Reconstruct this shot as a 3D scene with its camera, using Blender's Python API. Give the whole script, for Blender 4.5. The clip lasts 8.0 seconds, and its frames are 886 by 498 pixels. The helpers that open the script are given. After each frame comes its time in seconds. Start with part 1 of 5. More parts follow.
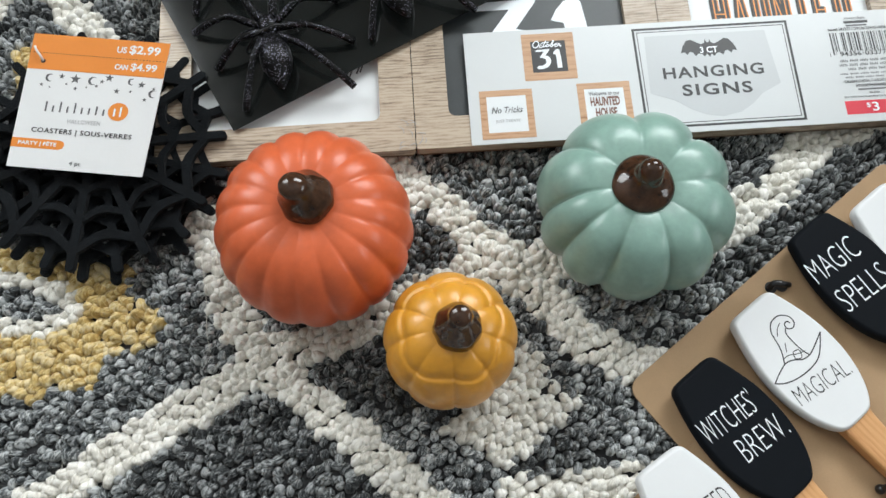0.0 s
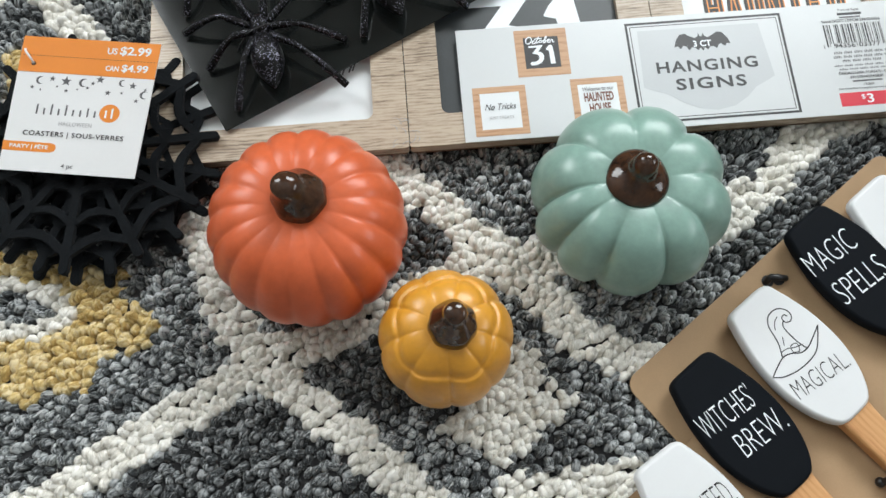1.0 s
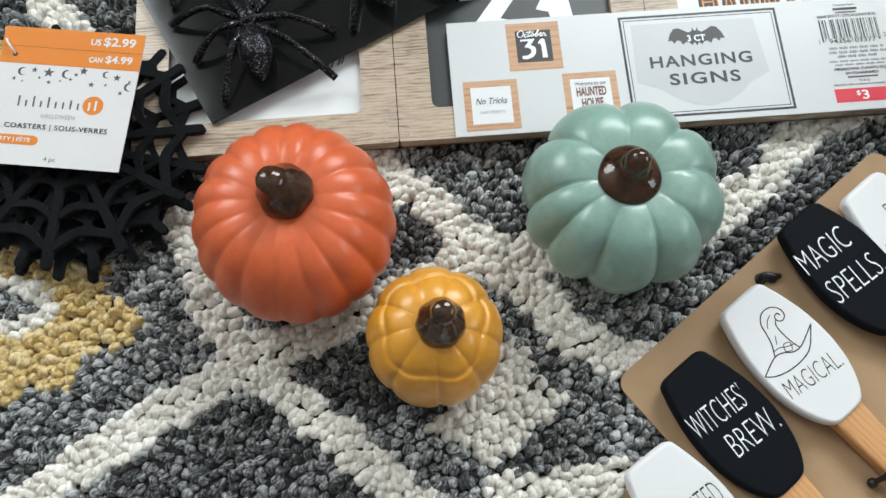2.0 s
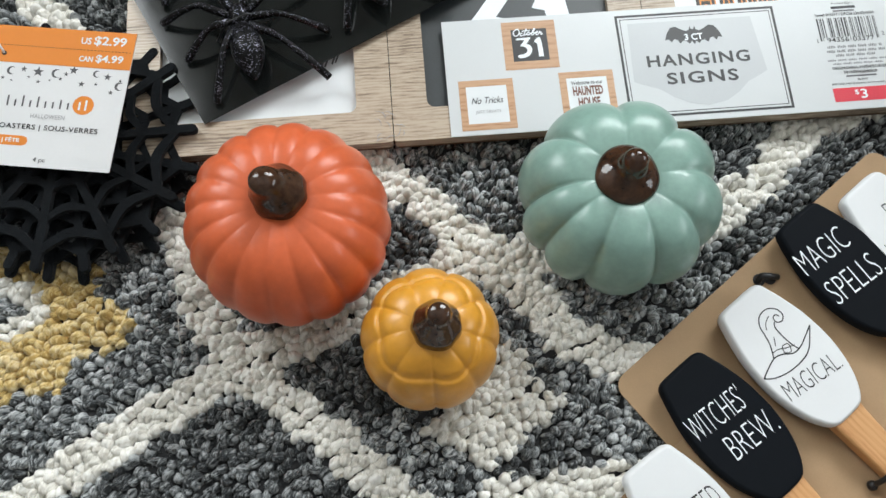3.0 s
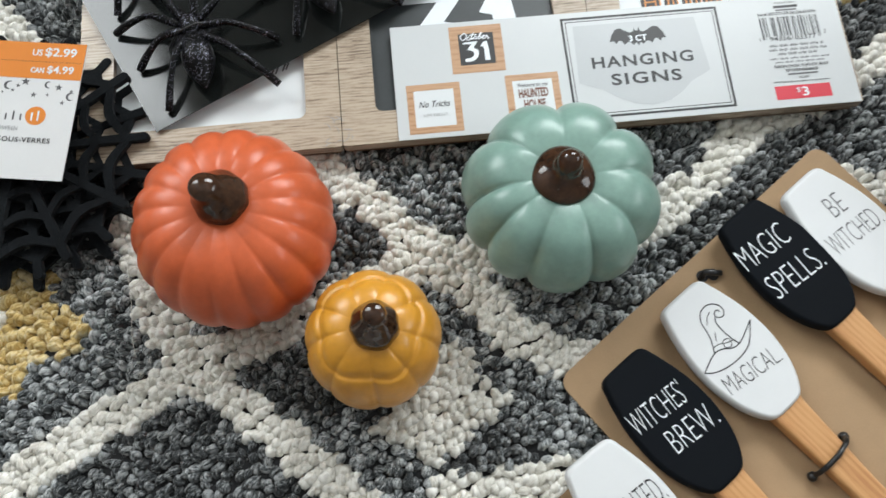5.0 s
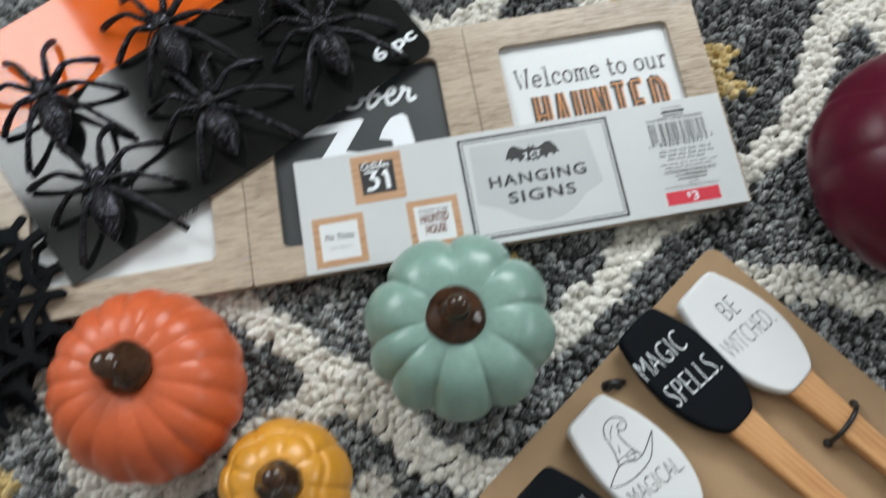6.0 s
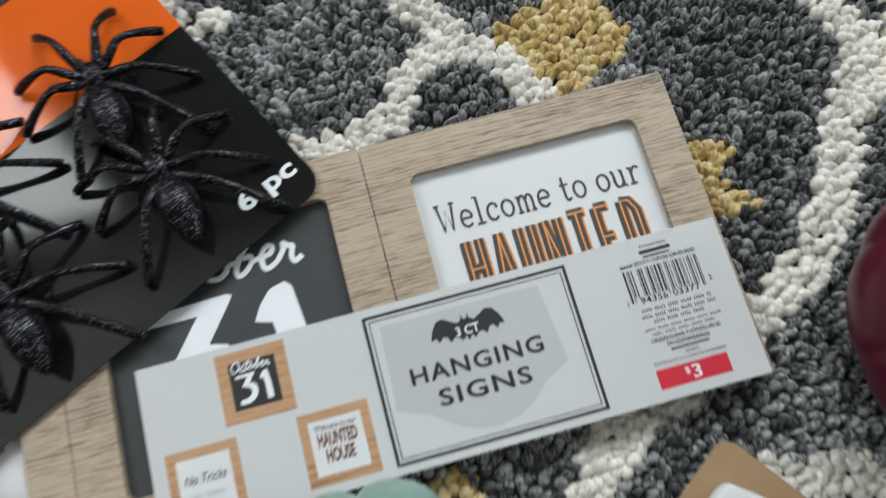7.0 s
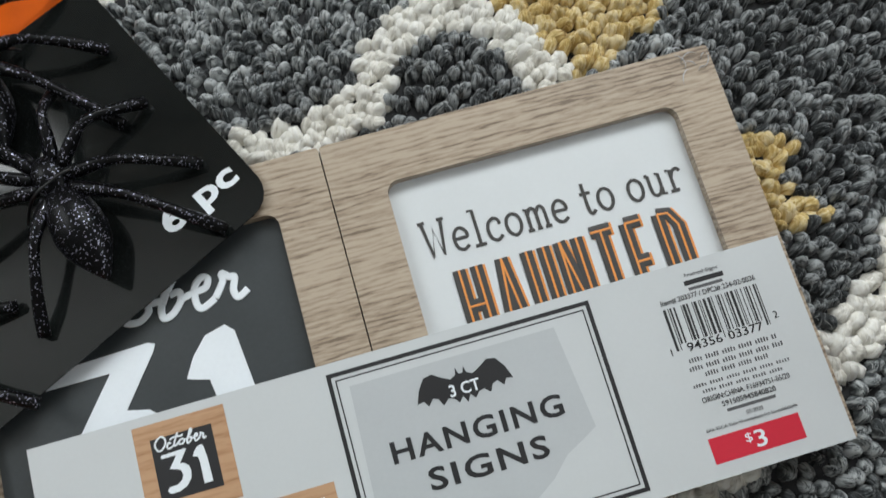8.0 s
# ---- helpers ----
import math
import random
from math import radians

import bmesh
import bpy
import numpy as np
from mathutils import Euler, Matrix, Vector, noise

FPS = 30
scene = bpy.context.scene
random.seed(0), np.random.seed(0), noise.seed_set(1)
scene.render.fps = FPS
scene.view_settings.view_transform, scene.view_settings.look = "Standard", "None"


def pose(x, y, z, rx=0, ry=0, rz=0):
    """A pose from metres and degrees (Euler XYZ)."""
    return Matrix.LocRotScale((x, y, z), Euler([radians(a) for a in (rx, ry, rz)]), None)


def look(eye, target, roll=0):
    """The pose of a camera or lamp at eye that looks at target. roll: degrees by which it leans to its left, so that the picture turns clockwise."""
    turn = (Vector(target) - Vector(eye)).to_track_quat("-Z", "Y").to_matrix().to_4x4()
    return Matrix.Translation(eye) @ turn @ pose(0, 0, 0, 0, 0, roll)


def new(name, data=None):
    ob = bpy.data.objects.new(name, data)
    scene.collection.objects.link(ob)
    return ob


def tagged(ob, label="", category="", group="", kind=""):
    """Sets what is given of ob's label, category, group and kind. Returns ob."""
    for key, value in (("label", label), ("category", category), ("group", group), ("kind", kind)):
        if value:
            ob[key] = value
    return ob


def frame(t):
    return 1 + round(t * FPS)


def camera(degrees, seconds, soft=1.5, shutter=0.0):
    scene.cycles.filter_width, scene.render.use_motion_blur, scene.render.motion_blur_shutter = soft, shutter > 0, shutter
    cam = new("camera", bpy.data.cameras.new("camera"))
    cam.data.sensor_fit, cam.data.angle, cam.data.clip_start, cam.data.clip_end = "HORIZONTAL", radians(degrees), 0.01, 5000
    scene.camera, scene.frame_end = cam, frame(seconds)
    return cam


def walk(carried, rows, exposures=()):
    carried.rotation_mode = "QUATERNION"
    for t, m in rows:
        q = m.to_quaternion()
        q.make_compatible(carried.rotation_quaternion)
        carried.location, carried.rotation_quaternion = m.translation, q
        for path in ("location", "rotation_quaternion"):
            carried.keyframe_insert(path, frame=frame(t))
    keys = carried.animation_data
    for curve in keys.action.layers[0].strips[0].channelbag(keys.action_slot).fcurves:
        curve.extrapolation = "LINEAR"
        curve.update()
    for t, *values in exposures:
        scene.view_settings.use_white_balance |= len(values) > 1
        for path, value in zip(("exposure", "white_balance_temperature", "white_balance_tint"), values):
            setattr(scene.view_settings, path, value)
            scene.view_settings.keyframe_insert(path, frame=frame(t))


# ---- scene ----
cam = camera(57.0, 8.0, 1.5, 0.5)
PATH = [
    (0, (0.0120, 0.1170, 0.3410), (0.0480, 0.7100, -1.5680), -0.30),
    (0.5, (0.0130, 0.1170, 0.3420), (0.0470, 0.7070, -1.5690), -0.70),
    (1, (0.0140, 0.1160, 0.3390), (0.0510, 0.7120, -1.5700), -1.00),
    (1.5, (0.0160, 0.1180, 0.3360), (0.0570, 0.7090, -1.5750), -0.60),
    (1.7, (0.0160, 0.1182, 0.3355), (0.0604, 0.7011, -1.5772), -0.03),
    (2.8, (0.0160, 0.1198, 0.3315), (0.0777, 0.6973, -1.5823), 1.74),
    (3, (0.0160, 0.1200, 0.3310), (0.0790, 0.6990, -1.5830), 1.70),
    (3.5, (0.0140, 0.1190, 0.3300), (0.0790, 0.7010, -1.5830), 1.80),
    (4, (0.0140, 0.1220, 0.3270), (0.0900, 0.6950, -1.5880), 3.00),
    (4.2, (0.0150, 0.1220, 0.3275), (0.0994, 0.6963, -1.5864), 3.80),
    (5.3, (0.0480, 0.1150, 0.3520), (0.0990, 0.7060, -1.5580), -0.90),
    (5.5, (0.0530, 0.1170, 0.3640), (0.1070, 0.7170, -1.5430), -1.10),
    (6, (0.0850, 0.1580, 0.3650), (0.1490, 0.7530, -1.5430), -3.80),
    (6.5, (0.1120, 0.2070, 0.3370), (0.1880, 0.7970, -1.5730), -6.70),
    (7, (0.1290, 0.2590, 0.2840), (0.2460, 0.8060, -1.6360), -3.20),
    (7.5, (0.1370, 0.2900, 0.2360), (0.2820, 0.8000, -1.6930), -0.90),
    (8, (0.1350, 0.2980, 0.2260), (0.2810, 0.7190, -1.7240), 3.10),
]
walk(cam, [(t, look(eye, target, roll)) for t, eye, target, roll in PATH],
     [(0.0, 0.57), (4.2, 0.54), (5.5, 0.44), (6.0, 0.32), (6.5, 0.21), (7.0, 0.15), (7.5, 0.06), (8.0, 0.09)])

# ---- world, windows' light, exposure ----
world = bpy.data.worlds.new("sky")
scene.world = world
world.use_nodes = True
wn = world.node_tree.nodes
sky = wn.new("ShaderNodeTexSky")
sky.sky_type = 'NISHITA'
sky.sun_disc = False
sky.sun_elevation, sky.sun_rotation = radians(40), radians(200)
wn["Background"].inputs["Strength"].default_value = 0.1
world.node_tree.links.new(sky.outputs["Color"], wn["Background"].inputs["Color"])

ROOM_X0, ROOM_X1, ROOM_Y0, ROOM_Y1, ROOM_H = -1.9, 2.1, -1.8, 1.5, 2.4


def window_lamp(name, eye, target, width, height, watts, colour):
    data = bpy.data.lights.new(name, 'AREA')
    data.shape, data.size, data.size_y, data.energy, data.color = 'RECTANGLE', width, height, watts, colour
    ob = new(name, data)
    ob.matrix_world = look(eye, target)
    return ob


COOL = (0.93, 0.985, 1.0)
window_lamp("north_west_window_light", (-1.22, 1.47, 1.55), (-1.22, 0.0, 1.25), 1.08, 1.20, 31, COOL)
window_lamp("north_east_window_light", (0.85, 1.47, 1.31), (0.85, 0.0, 1.17), 1.05, 0.77, 28, COOL)
window_lamp("east_window_light", (2.07, 0.10, 1.31), (0.0, 0.1, 1.17), 1.05, 0.77, 9, COOL)


# ---- materials ----
def ramp(nt, fac, stops):
    r = nt.nodes.new("ShaderNodeValToRGB")
    els = r.color_ramp.elements
    while len(els) < len(stops):
        els.new(0.5)
    for e, (p, c) in zip(els, stops):
        e.position, e.color = p, (*c, 1)
    nt.links.new(fac, r.inputs[0])
    return r.outputs[0]


def coords(nt, scale=(1, 1, 1), kind="Object"):
    tc = nt.nodes.new("ShaderNodeTexCoord")
    mp = nt.nodes.new("ShaderNodeMapping")
    mp.inputs["Scale"].default_value = scale
    nt.links.new(tc.outputs[kind], mp.inputs[0])
    return mp.outputs[0]


def noise_node(nt, vec, scale, detail=4, rough=0.6):
    n = nt.nodes.new("ShaderNodeTexNoise")
    n.inputs["Scale"].default_value, n.inputs["Detail"].default_value, n.inputs["Roughness"].default_value = scale, detail, rough
    nt.links.new(vec, n.inputs["Vector"])
    return n.outputs["Fac"]


def mathn(nt, op, a, b):
    m = nt.nodes.new("ShaderNodeMath")
    m.operation = op
    for i, v in enumerate((a, b)):
        if isinstance(v, (int, float)):
            m.inputs[i].default_value = v
        else:
            nt.links.new(v, m.inputs[i])
    return m.outputs[0]


def bump(nt, bsdf, height, strength, distance):
    b = nt.nodes.new("ShaderNodeBump")
    b.inputs["Strength"].default_value, b.inputs["Distance"].default_value = strength, distance
    nt.links.new(height, b.inputs["Height"])
    nt.links.new(b.outputs[0], bsdf.inputs["Normal"])


def tint(c, k):
    return tuple(min(1, v * k) for v in c)


def surface(name, colour, rough=0.5, vary=0.12, big=40, fine=900, relief=0.1, depth=0.0002, metal=0.0, coat=0.0, coat_rough=0.1, sheen=0.0, spec=0.5, second=None):
    """A material with colour varied at two scales, uneven gloss and fine relief."""
    m = bpy.data.materials.new(name)
    m.use_nodes = True
    nt = m.node_tree
    b = nt.nodes["Principled BSDF"]
    vec = coords(nt)
    n1, n2 = noise_node(nt, vec, big), noise_node(nt, vec, fine, 3)
    mix = mathn(nt, 'ADD', mathn(nt, 'MULTIPLY', n1, 0.6), mathn(nt, 'MULTIPLY', n2, 0.4))
    lo, hi = tint(colour, 1 - vary), (second or tint(colour, 1 + vary))
    nt.links.new(ramp(nt, mix, [(0.32, lo), (0.68, hi)]), b.inputs["Base Color"])
    rr = nt.nodes.new("ShaderNodeMapRange")
    rr.inputs["To Min"].default_value, rr.inputs["To Max"].default_value = max(0.02, rough - 0.06), min(1, rough + 0.06)
    nt.links.new(n1, rr.inputs["Value"])
    nt.links.new(rr.outputs[0], b.inputs["Roughness"])
    b.inputs["Metallic"].default_value = metal
    b.inputs["Coat Weight"].default_value, b.inputs["Coat Roughness"].default_value = coat, coat_rough
    b.inputs["Sheen Weight"].default_value = sheen
    b.inputs["Specular IOR Level"].default_value = spec
    if relief:
        bump(nt, b, n2, relief, depth)
    return m


def wood(name, colours, along, rough=0.5, pitch=260.0, coat=0.0):
    """Wood with long wavering grain; along stretches the noise along the grain."""
    m = bpy.data.materials.new(name)
    m.use_nodes = True
    nt = m.node_tree
    b = nt.nodes["Principled BSDF"]
    grain = noise_node(nt, coords(nt, along), pitch, 6, 0.7)
    wide = noise_node(nt, coords(nt, tuple(a * 0.5 for a in along)), pitch * 0.16, 3, 0.5)
    rings = nt.nodes.new("ShaderNodeTexWave")
    rings.wave_type, rings.bands_direction = 'BANDS', 'Y' if along[0] < along[1] else 'X'
    nt.links.new(coords(nt, tuple(min(1.0, a * 2.2) for a in along)), rings.inputs["Vector"])
    for key, value in (("Scale", pitch * 0.27), ("Distortion", 14.0), ("Detail", 5.0), ("Detail Scale", 0.45), ("Detail Roughness", 0.65)):
        rings.inputs[key].default_value = value
    mix = mathn(nt, 'ADD', mathn(nt, 'MULTIPLY', grain, 0.58), mathn(nt, 'ADD', mathn(nt, 'MULTIPLY', wide, 0.33), mathn(nt, 'MULTIPLY', rings.outputs["Fac"], 0.09)))
    nt.links.new(ramp(nt, mix, [(0.395, colours[0]), (0.465, colours[1]), (0.555, colours[2])]), b.inputs["Base Color"])
    b.inputs["Roughness"].default_value = rough
    b.inputs["Coat Weight"].default_value, b.inputs["Coat Roughness"].default_value = coat, 0.15
    bump(nt, b, grain, 0.15, 0.0002)
    return m


def clear(name, gloss_rough=0.08, amount=0.9, milky=0.04):
    """Clear plastic film: see-through, with a thin milky veil and a gloss that grows towards grazing."""
    m = bpy.data.materials.new(name)
    m.use_nodes = True
    nt = m.node_tree
    out = nt.nodes["Material Output"]
    tr, gl, df = nt.nodes.new("ShaderNodeBsdfTransparent"), nt.nodes.new("ShaderNodeBsdfGlossy"), nt.nodes.new("ShaderNodeBsdfDiffuse")
    gl.inputs["Roughness"].default_value = gloss_rough
    df.inputs["Color"].default_value = (0.8, 0.82, 0.84, 1)
    veil, mix, fr = nt.nodes.new("ShaderNodeMixShader"), nt.nodes.new("ShaderNodeMixShader"), nt.nodes.new("ShaderNodeFresnel")
    fr.inputs["IOR"].default_value = 1.0 + 0.5 * amount
    veil.inputs[0].default_value = milky
    nt.links.new(tr.outputs[0], veil.inputs[1])
    nt.links.new(df.outputs[0], veil.inputs[2])
    nt.links.new(fr.outputs[0], mix.inputs[0])
    nt.links.new(veil.outputs[0], mix.inputs[1])
    nt.links.new(gl.outputs[0], mix.inputs[2])
    nt.links.new(mix.outputs[0], out.inputs["Surface"])
    return m


def glitter(name):
    """Black plastic strewn with fine silver glitter flakes."""
    m = bpy.data.materials.new(name)
    m.use_nodes = True
    nt = m.node_tree
    b = nt.nodes["Principled BSDF"]
    v = nt.nodes.new("ShaderNodeTexVoronoi")
    v.inputs["Scale"].default_value = 3500
    nt.links.new(coords(nt), v.inputs["Vector"])
    sep = nt.nodes.new("ShaderNodeSeparateColor")
    nt.links.new(v.outputs["Color"], sep.inputs[0])
    flake = mathn(nt, 'GREATER_THAN', sep.outputs[0], 0.94)
    nt.links.new(ramp(nt, flake, [(0.0, (0.002, 0.002, 0.0025)), (1.0, (0.46, 0.46, 0.58))]), b.inputs["Base Color"])
    nt.links.new(mathn(nt, 'MULTIPLY', flake, 0.9), b.inputs["Metallic"])
    b.inputs["Roughness"].default_value = 0.34
    b.inputs["Specular IOR Level"].default_value = 0.14
    bump(nt, b, sep.outputs[1], 0.7, 0.0003)
    return m


def yarn(name, dark, mid, light, cluster=105.0):
    """Wool yarn: every loop has a shade of its own, shades drift in patches, and fibres streak each loop."""
    m = bpy.data.materials.new(name)
    m.use_nodes = True
    nt = m.node_tree
    b = nt.nodes["Principled BSDF"]
    shade = nt.nodes.new("ShaderNodeAttribute")
    shade.attribute_name = "shade"
    vec = coords(nt)
    patch = noise_node(nt, vec, cluster, 3)
    run = nt.nodes.new("ShaderNodeAttribute")
    run.attribute_name = "strand"
    fibre = noise_node(nt, run.outputs["Vector"], 3.4, 3, 0.6)
    fibre = mathn(nt, 'ADD', mathn(nt, 'MULTIPLY', fibre, 1.7), -0.35)
    mix = mathn(nt, 'ADD', mathn(nt, 'MULTIPLY', shade.outputs["Fac"], 0.21),
                mathn(nt, 'ADD', mathn(nt, 'MULTIPLY', patch, 0.36), mathn(nt, 'MULTIPLY', fibre, 0.43)))
    nt.links.new(ramp(nt, mix, [(0.385, dark), (0.49, mid), (0.615, light)]), b.inputs["Base Color"])
    b.inputs["Roughness"].default_value = 0.95
    b.inputs["Sheen Weight"].default_value = 0.22
    b.inputs["Specular IOR Level"].default_value = 0.15
    bump(nt, b, fibre, 0.6, 0.0006)
    return m


OAK = wood("greyed_oak_print", [(0.175, 0.125, 0.086), (0.345, 0.265, 0.19), (0.455, 0.368, 0.278)], (0.11, 1.0, 1.0), 0.5, 750, 0.4)
PICTURE_OAK = wood("printed_brown_wood", [(0.30, 0.15, 0.07), (0.42, 0.23, 0.12), (0.50, 0.30, 0.17)], (0.1, 1, 1), 0.4, 500)
HANDLE_WOOD = wood("beech_handle_wood", [(0.44, 0.20, 0.075), (0.52, 0.26, 0.10), (0.58, 0.31, 0.13)], (1.0, 0.06, 1.0), 0.5, 420)
MDF = surface("brown_fibreboard", (0.16, 0.10, 0.06), 0.8, 0.2)
WHITE_PRINT = surface("white_sign_board", (0.67, 0.695, 0.71), 0.35, 0.02, relief=0.02)
CHALK = surface("charcoal_sign_board", (0.036, 0.042, 0.045), 0.38, 0.15, relief=0.04)
LABEL = surface("glossy_white_label", (0.565, 0.585, 0.595), 0.3, 0.02, relief=0.02, coat=0.1)
LABEL_GREY = surface("pale_grey_print", (0.47, 0.49, 0.505), 0.3, 0.03, relief=0.02)
INK = surface("black_ink", (0.016, 0.016, 0.018), 0.4, 0.1, relief=0.0)
INK_GREY = surface("grey_ink", (0.10, 0.10, 0.105), 0.5, 0.1, relief=0.0)
HAUNT_INK = surface("charcoal_ink", (0.045, 0.042, 0.04), 0.5, 0.1, relief=0.0)
INK_PALE = surface("pale_grey_ink", (0.42, 0.42, 0.43), 0.5, 0.05, relief=0.0)
WHITE_INK = surface("white_ink", (0.78, 0.82, 0.86), 0.45, 0.03, relief=0.0)
ORANGE_INK = surface("orange_ink", (0.75, 0.28, 0.06), 0.45, 0.05, relief=0.0)
RUST_INK = surface("rust_ink", (0.16, 0.055, 0.03), 0.45, 0.1, relief=0.0)
RED_INK = surface("red_price_print", (0.60, 0.02, 0.045), 0.35, 0.04, relief=0.0)
TAG_ORANGE = surface("orange_tag_print", (0.80, 0.26, 0.04), 0.4, 0.03, relief=0.02)
TAG_WHITE = surface("white_tag_card", (0.77, 0.775, 0.78), 0.5, 0.02, relief=0.03)
CARD_BLACK = surface("satin_black_card", (0.0085, 0.0098, 0.0094), 0.09, 0.12, relief=0.0)
CARD_ORANGE = surface("satin_orange_card", (0.72, 0.12, 0.012), 0.07, 0.05, relief=0.0)
KRAFT = surface("brown_kraft_card", (0.36, 0.235, 0.13), 0.75, 0.09, 60, 1500, 0.08)
SILICONE_WHITE = surface("white_silicone", (0.68, 0.69, 0.70), 0.48, 0.015, relief=0.03)
SILICONE_BLACK = surface("black_silicone", (0.0048, 0.0062, 0.0085), 0.65, 0.1, relief=0.05, spec=0.08)
TIE = surface("black_plastic_tie", (0.008, 0.008, 0.009), 0.35, 0.1)
FELT = surface("black_felt", (0.0065, 0.008, 0.0098), 1.0, 0.45, 160, 1900, 1.0, 0.0010, sheen=0.05, spec=0.08)
GLITTER = glitter("black_glitter_plastic")
ORANGE_GLAZE = surface("burnt_orange_glaze", (0.565, 0.112, 0.040), 0.33, 0.12, 34, 300, 0.10, 0.0004, coat=0.08, coat_rough=0.16, spec=0.36)
GREEN_GLAZE = surface("sage_green_glaze", (0.20, 0.325, 0.278), 0.34, 0.15, 42, 300, 0.10, 0.0004, coat=0.16, coat_rough=0.09)
YELLOW_GLAZE = surface("mustard_yellow_glaze", (0.61, 0.275, 0.026), 0.33, 0.15, 44, 240, 0.10, 0.0005, coat=0.12, coat_rough=0.14)
MAROON_GLAZE = surface("maroon_glaze", (0.078, 0.0038, 0.0165), 0.32, 0.16, 30, 240, 0.05, coat=0.0, coat_rough=0.15, spec=0.25)
STEM_GLAZE = surface("dark_brown_stem_glaze", (0.020, 0.0088, 0.0050), 0.09, 0.5, 120, 420, 0.05, 0.0006, second=(0.075, 0.034, 0.017))
# milky veil puts the bright glints of the film's creases into the colour
FILM_GLINTS = clear("shrink_film_painted_glints", 0.05, 1.0, 0.45)
TAB_PLASTIC = clear("clear_tab_plastic", 0.2, 1.0, 0.14)
FASTENER = surface("white_nylon", (0.75, 0.75, 0.75), 0.4, 0.02)
CREAM_YARN = yarn("cream_wool", (0.60, 0.575, 0.515), (0.78, 0.755, 0.69), (0.85, 0.835, 0.79))
CHARCOAL_YARN = yarn("charcoal_wool", (0.016, 0.0178, 0.019), (0.080, 0.086, 0.089), (0.36, 0.374, 0.376))
SLATE_YARN = yarn("slate_grey_wool", (0.034, 0.038, 0.040), (0.165, 0.177, 0.181), (0.54, 0.558, 0.558))
GOLD_YARN = yarn("gold_wool", (0.42, 0.28, 0.09), (0.62, 0.47, 0.20), (0.74, 0.62, 0.38))
BACKING = surface("rug_backing", (0.03, 0.03, 0.032), 0.95, 0.3)
PAINT = surface("pale_wall_paint", (0.30, 0.297, 0.288), 0.7, 0.03, 3, 150, 0.05)
CEILING_PAINT = surface("white_ceiling_paint", (0.55, 0.55, 0.54), 0.8, 0.02, 3, 150, 0.05)
FLOOR_WOOD = wood("floor_wood", [(0.16, 0.09, 0.05), (0.25, 0.15, 0.08), (0.32, 0.2, 0.12)], (1.0, 0.08, 1.0), 0.45, 30)
FRAME_PAINT = surface("white_window_paint", (0.78, 0.78, 0.77), 0.4, 0.02, 10, 200, 0.03)
PANE = clear("window_glass", 0.02, 1.0, 0.0)


# ---- mesh helpers ----
def part(name, bm, material, parent=None, label="", smooth=False):
    """Links bm, given in world metres, as one mesh object under parent."""
    me = bpy.data.meshes.new(name)
    bmesh.ops.recalc_face_normals(bm, faces=bm.faces[:])
    for f in bm.faces:
        f.smooth = smooth
    bm.to_mesh(me)
    bm.free()
    me.materials.append(material)
    ob = new(name, me)
    if parent is not None:
        ob.parent = parent
        m = parent.matrix_basis.copy()
        if parent.parent is not None:
            m = parent.parent.matrix_basis @ parent.matrix_parent_inverse @ m
        ob.matrix_parent_inverse = m.inverted()
    if label:
        ob["label"] = label
    return ob


def thing(name, x, y, z, label, category, group="", turn=0.0):
    ob = new(name)
    ob.empty_display_size = 0.01
    ob.matrix_basis = pose(x, y, z, 0, 0, turn)
    return tagged(ob, label, category, group)


def rect(x0, y0, x1, y1):
    return [(x0, y0), (x1, y0), (x1, y1), (x0, y1)]


def rounded(x0, y0, x1, y1, r, n=5):
    pts = []
    for cx, cy, a in ((x1 - r, y0 + r, -90), (x1 - r, y1 - r, 0), (x0 + r, y1 - r, 90), (x0 + r, y0 + r, 180)):
        for i in range(n + 1):
            t = radians(a + 90 * i / n)
            pts.append((cx + r * math.cos(t), cy + r * math.sin(t)))
    return pts


def placed(pts, ox, oy, degrees):
    c, s = math.cos(radians(degrees)), math.sin(radians(degrees))
    return [(ox + c * x - s * y, oy + s * x + c * y) for x, y in pts]


def slab(pts, z0, z1, bm=None, bev=0.0):
    """A flat plate with the outline pts, from z0 to z1 (numbers, or functions of x and y)."""
    bm = bm or bmesh.new()
    f0 = z0 if callable(z0) else (lambda x, y: z0)
    f1 = z1 if callable(z1) else (lambda x, y: z1)
    lo = [bm.verts.new((x, y, f0(x, y))) for x, y in pts]
    hi = [bm.verts.new((x, y, f1(x, y))) for x, y in pts]
    n = len(pts)
    top = bm.faces.new(hi)
    bm.faces.new(lo[::-1])
    for i in range(n):
        bm.faces.new((lo[i], lo[(i + 1) % n], hi[(i + 1) % n], hi[i]))
    if bev:
        bmesh.ops.bevel(bm, geom=list(top.edges), offset=bev, segments=2, affect='EDGES', profile=0.5)
    return bm


def frame_ring(outer, inner, z0, z1, bm=None):
    """A plate with an opening: outer and inner outlines have the same number of points."""
    bm = bm or bmesh.new()
    rows = [[bm.verts.new((x, y, z)) for x, y in pts] for pts, z in ((outer, z0), (outer, z1), (inner, z1), (inner, z0))]
    n = len(outer)
    for a in range(4):
        r, s = rows[a], rows[(a + 1) % 4]
        for i in range(n):
            bm.faces.new((r[i], r[(i + 1) % n], s[(i + 1) % n], s[i]))
    return bm


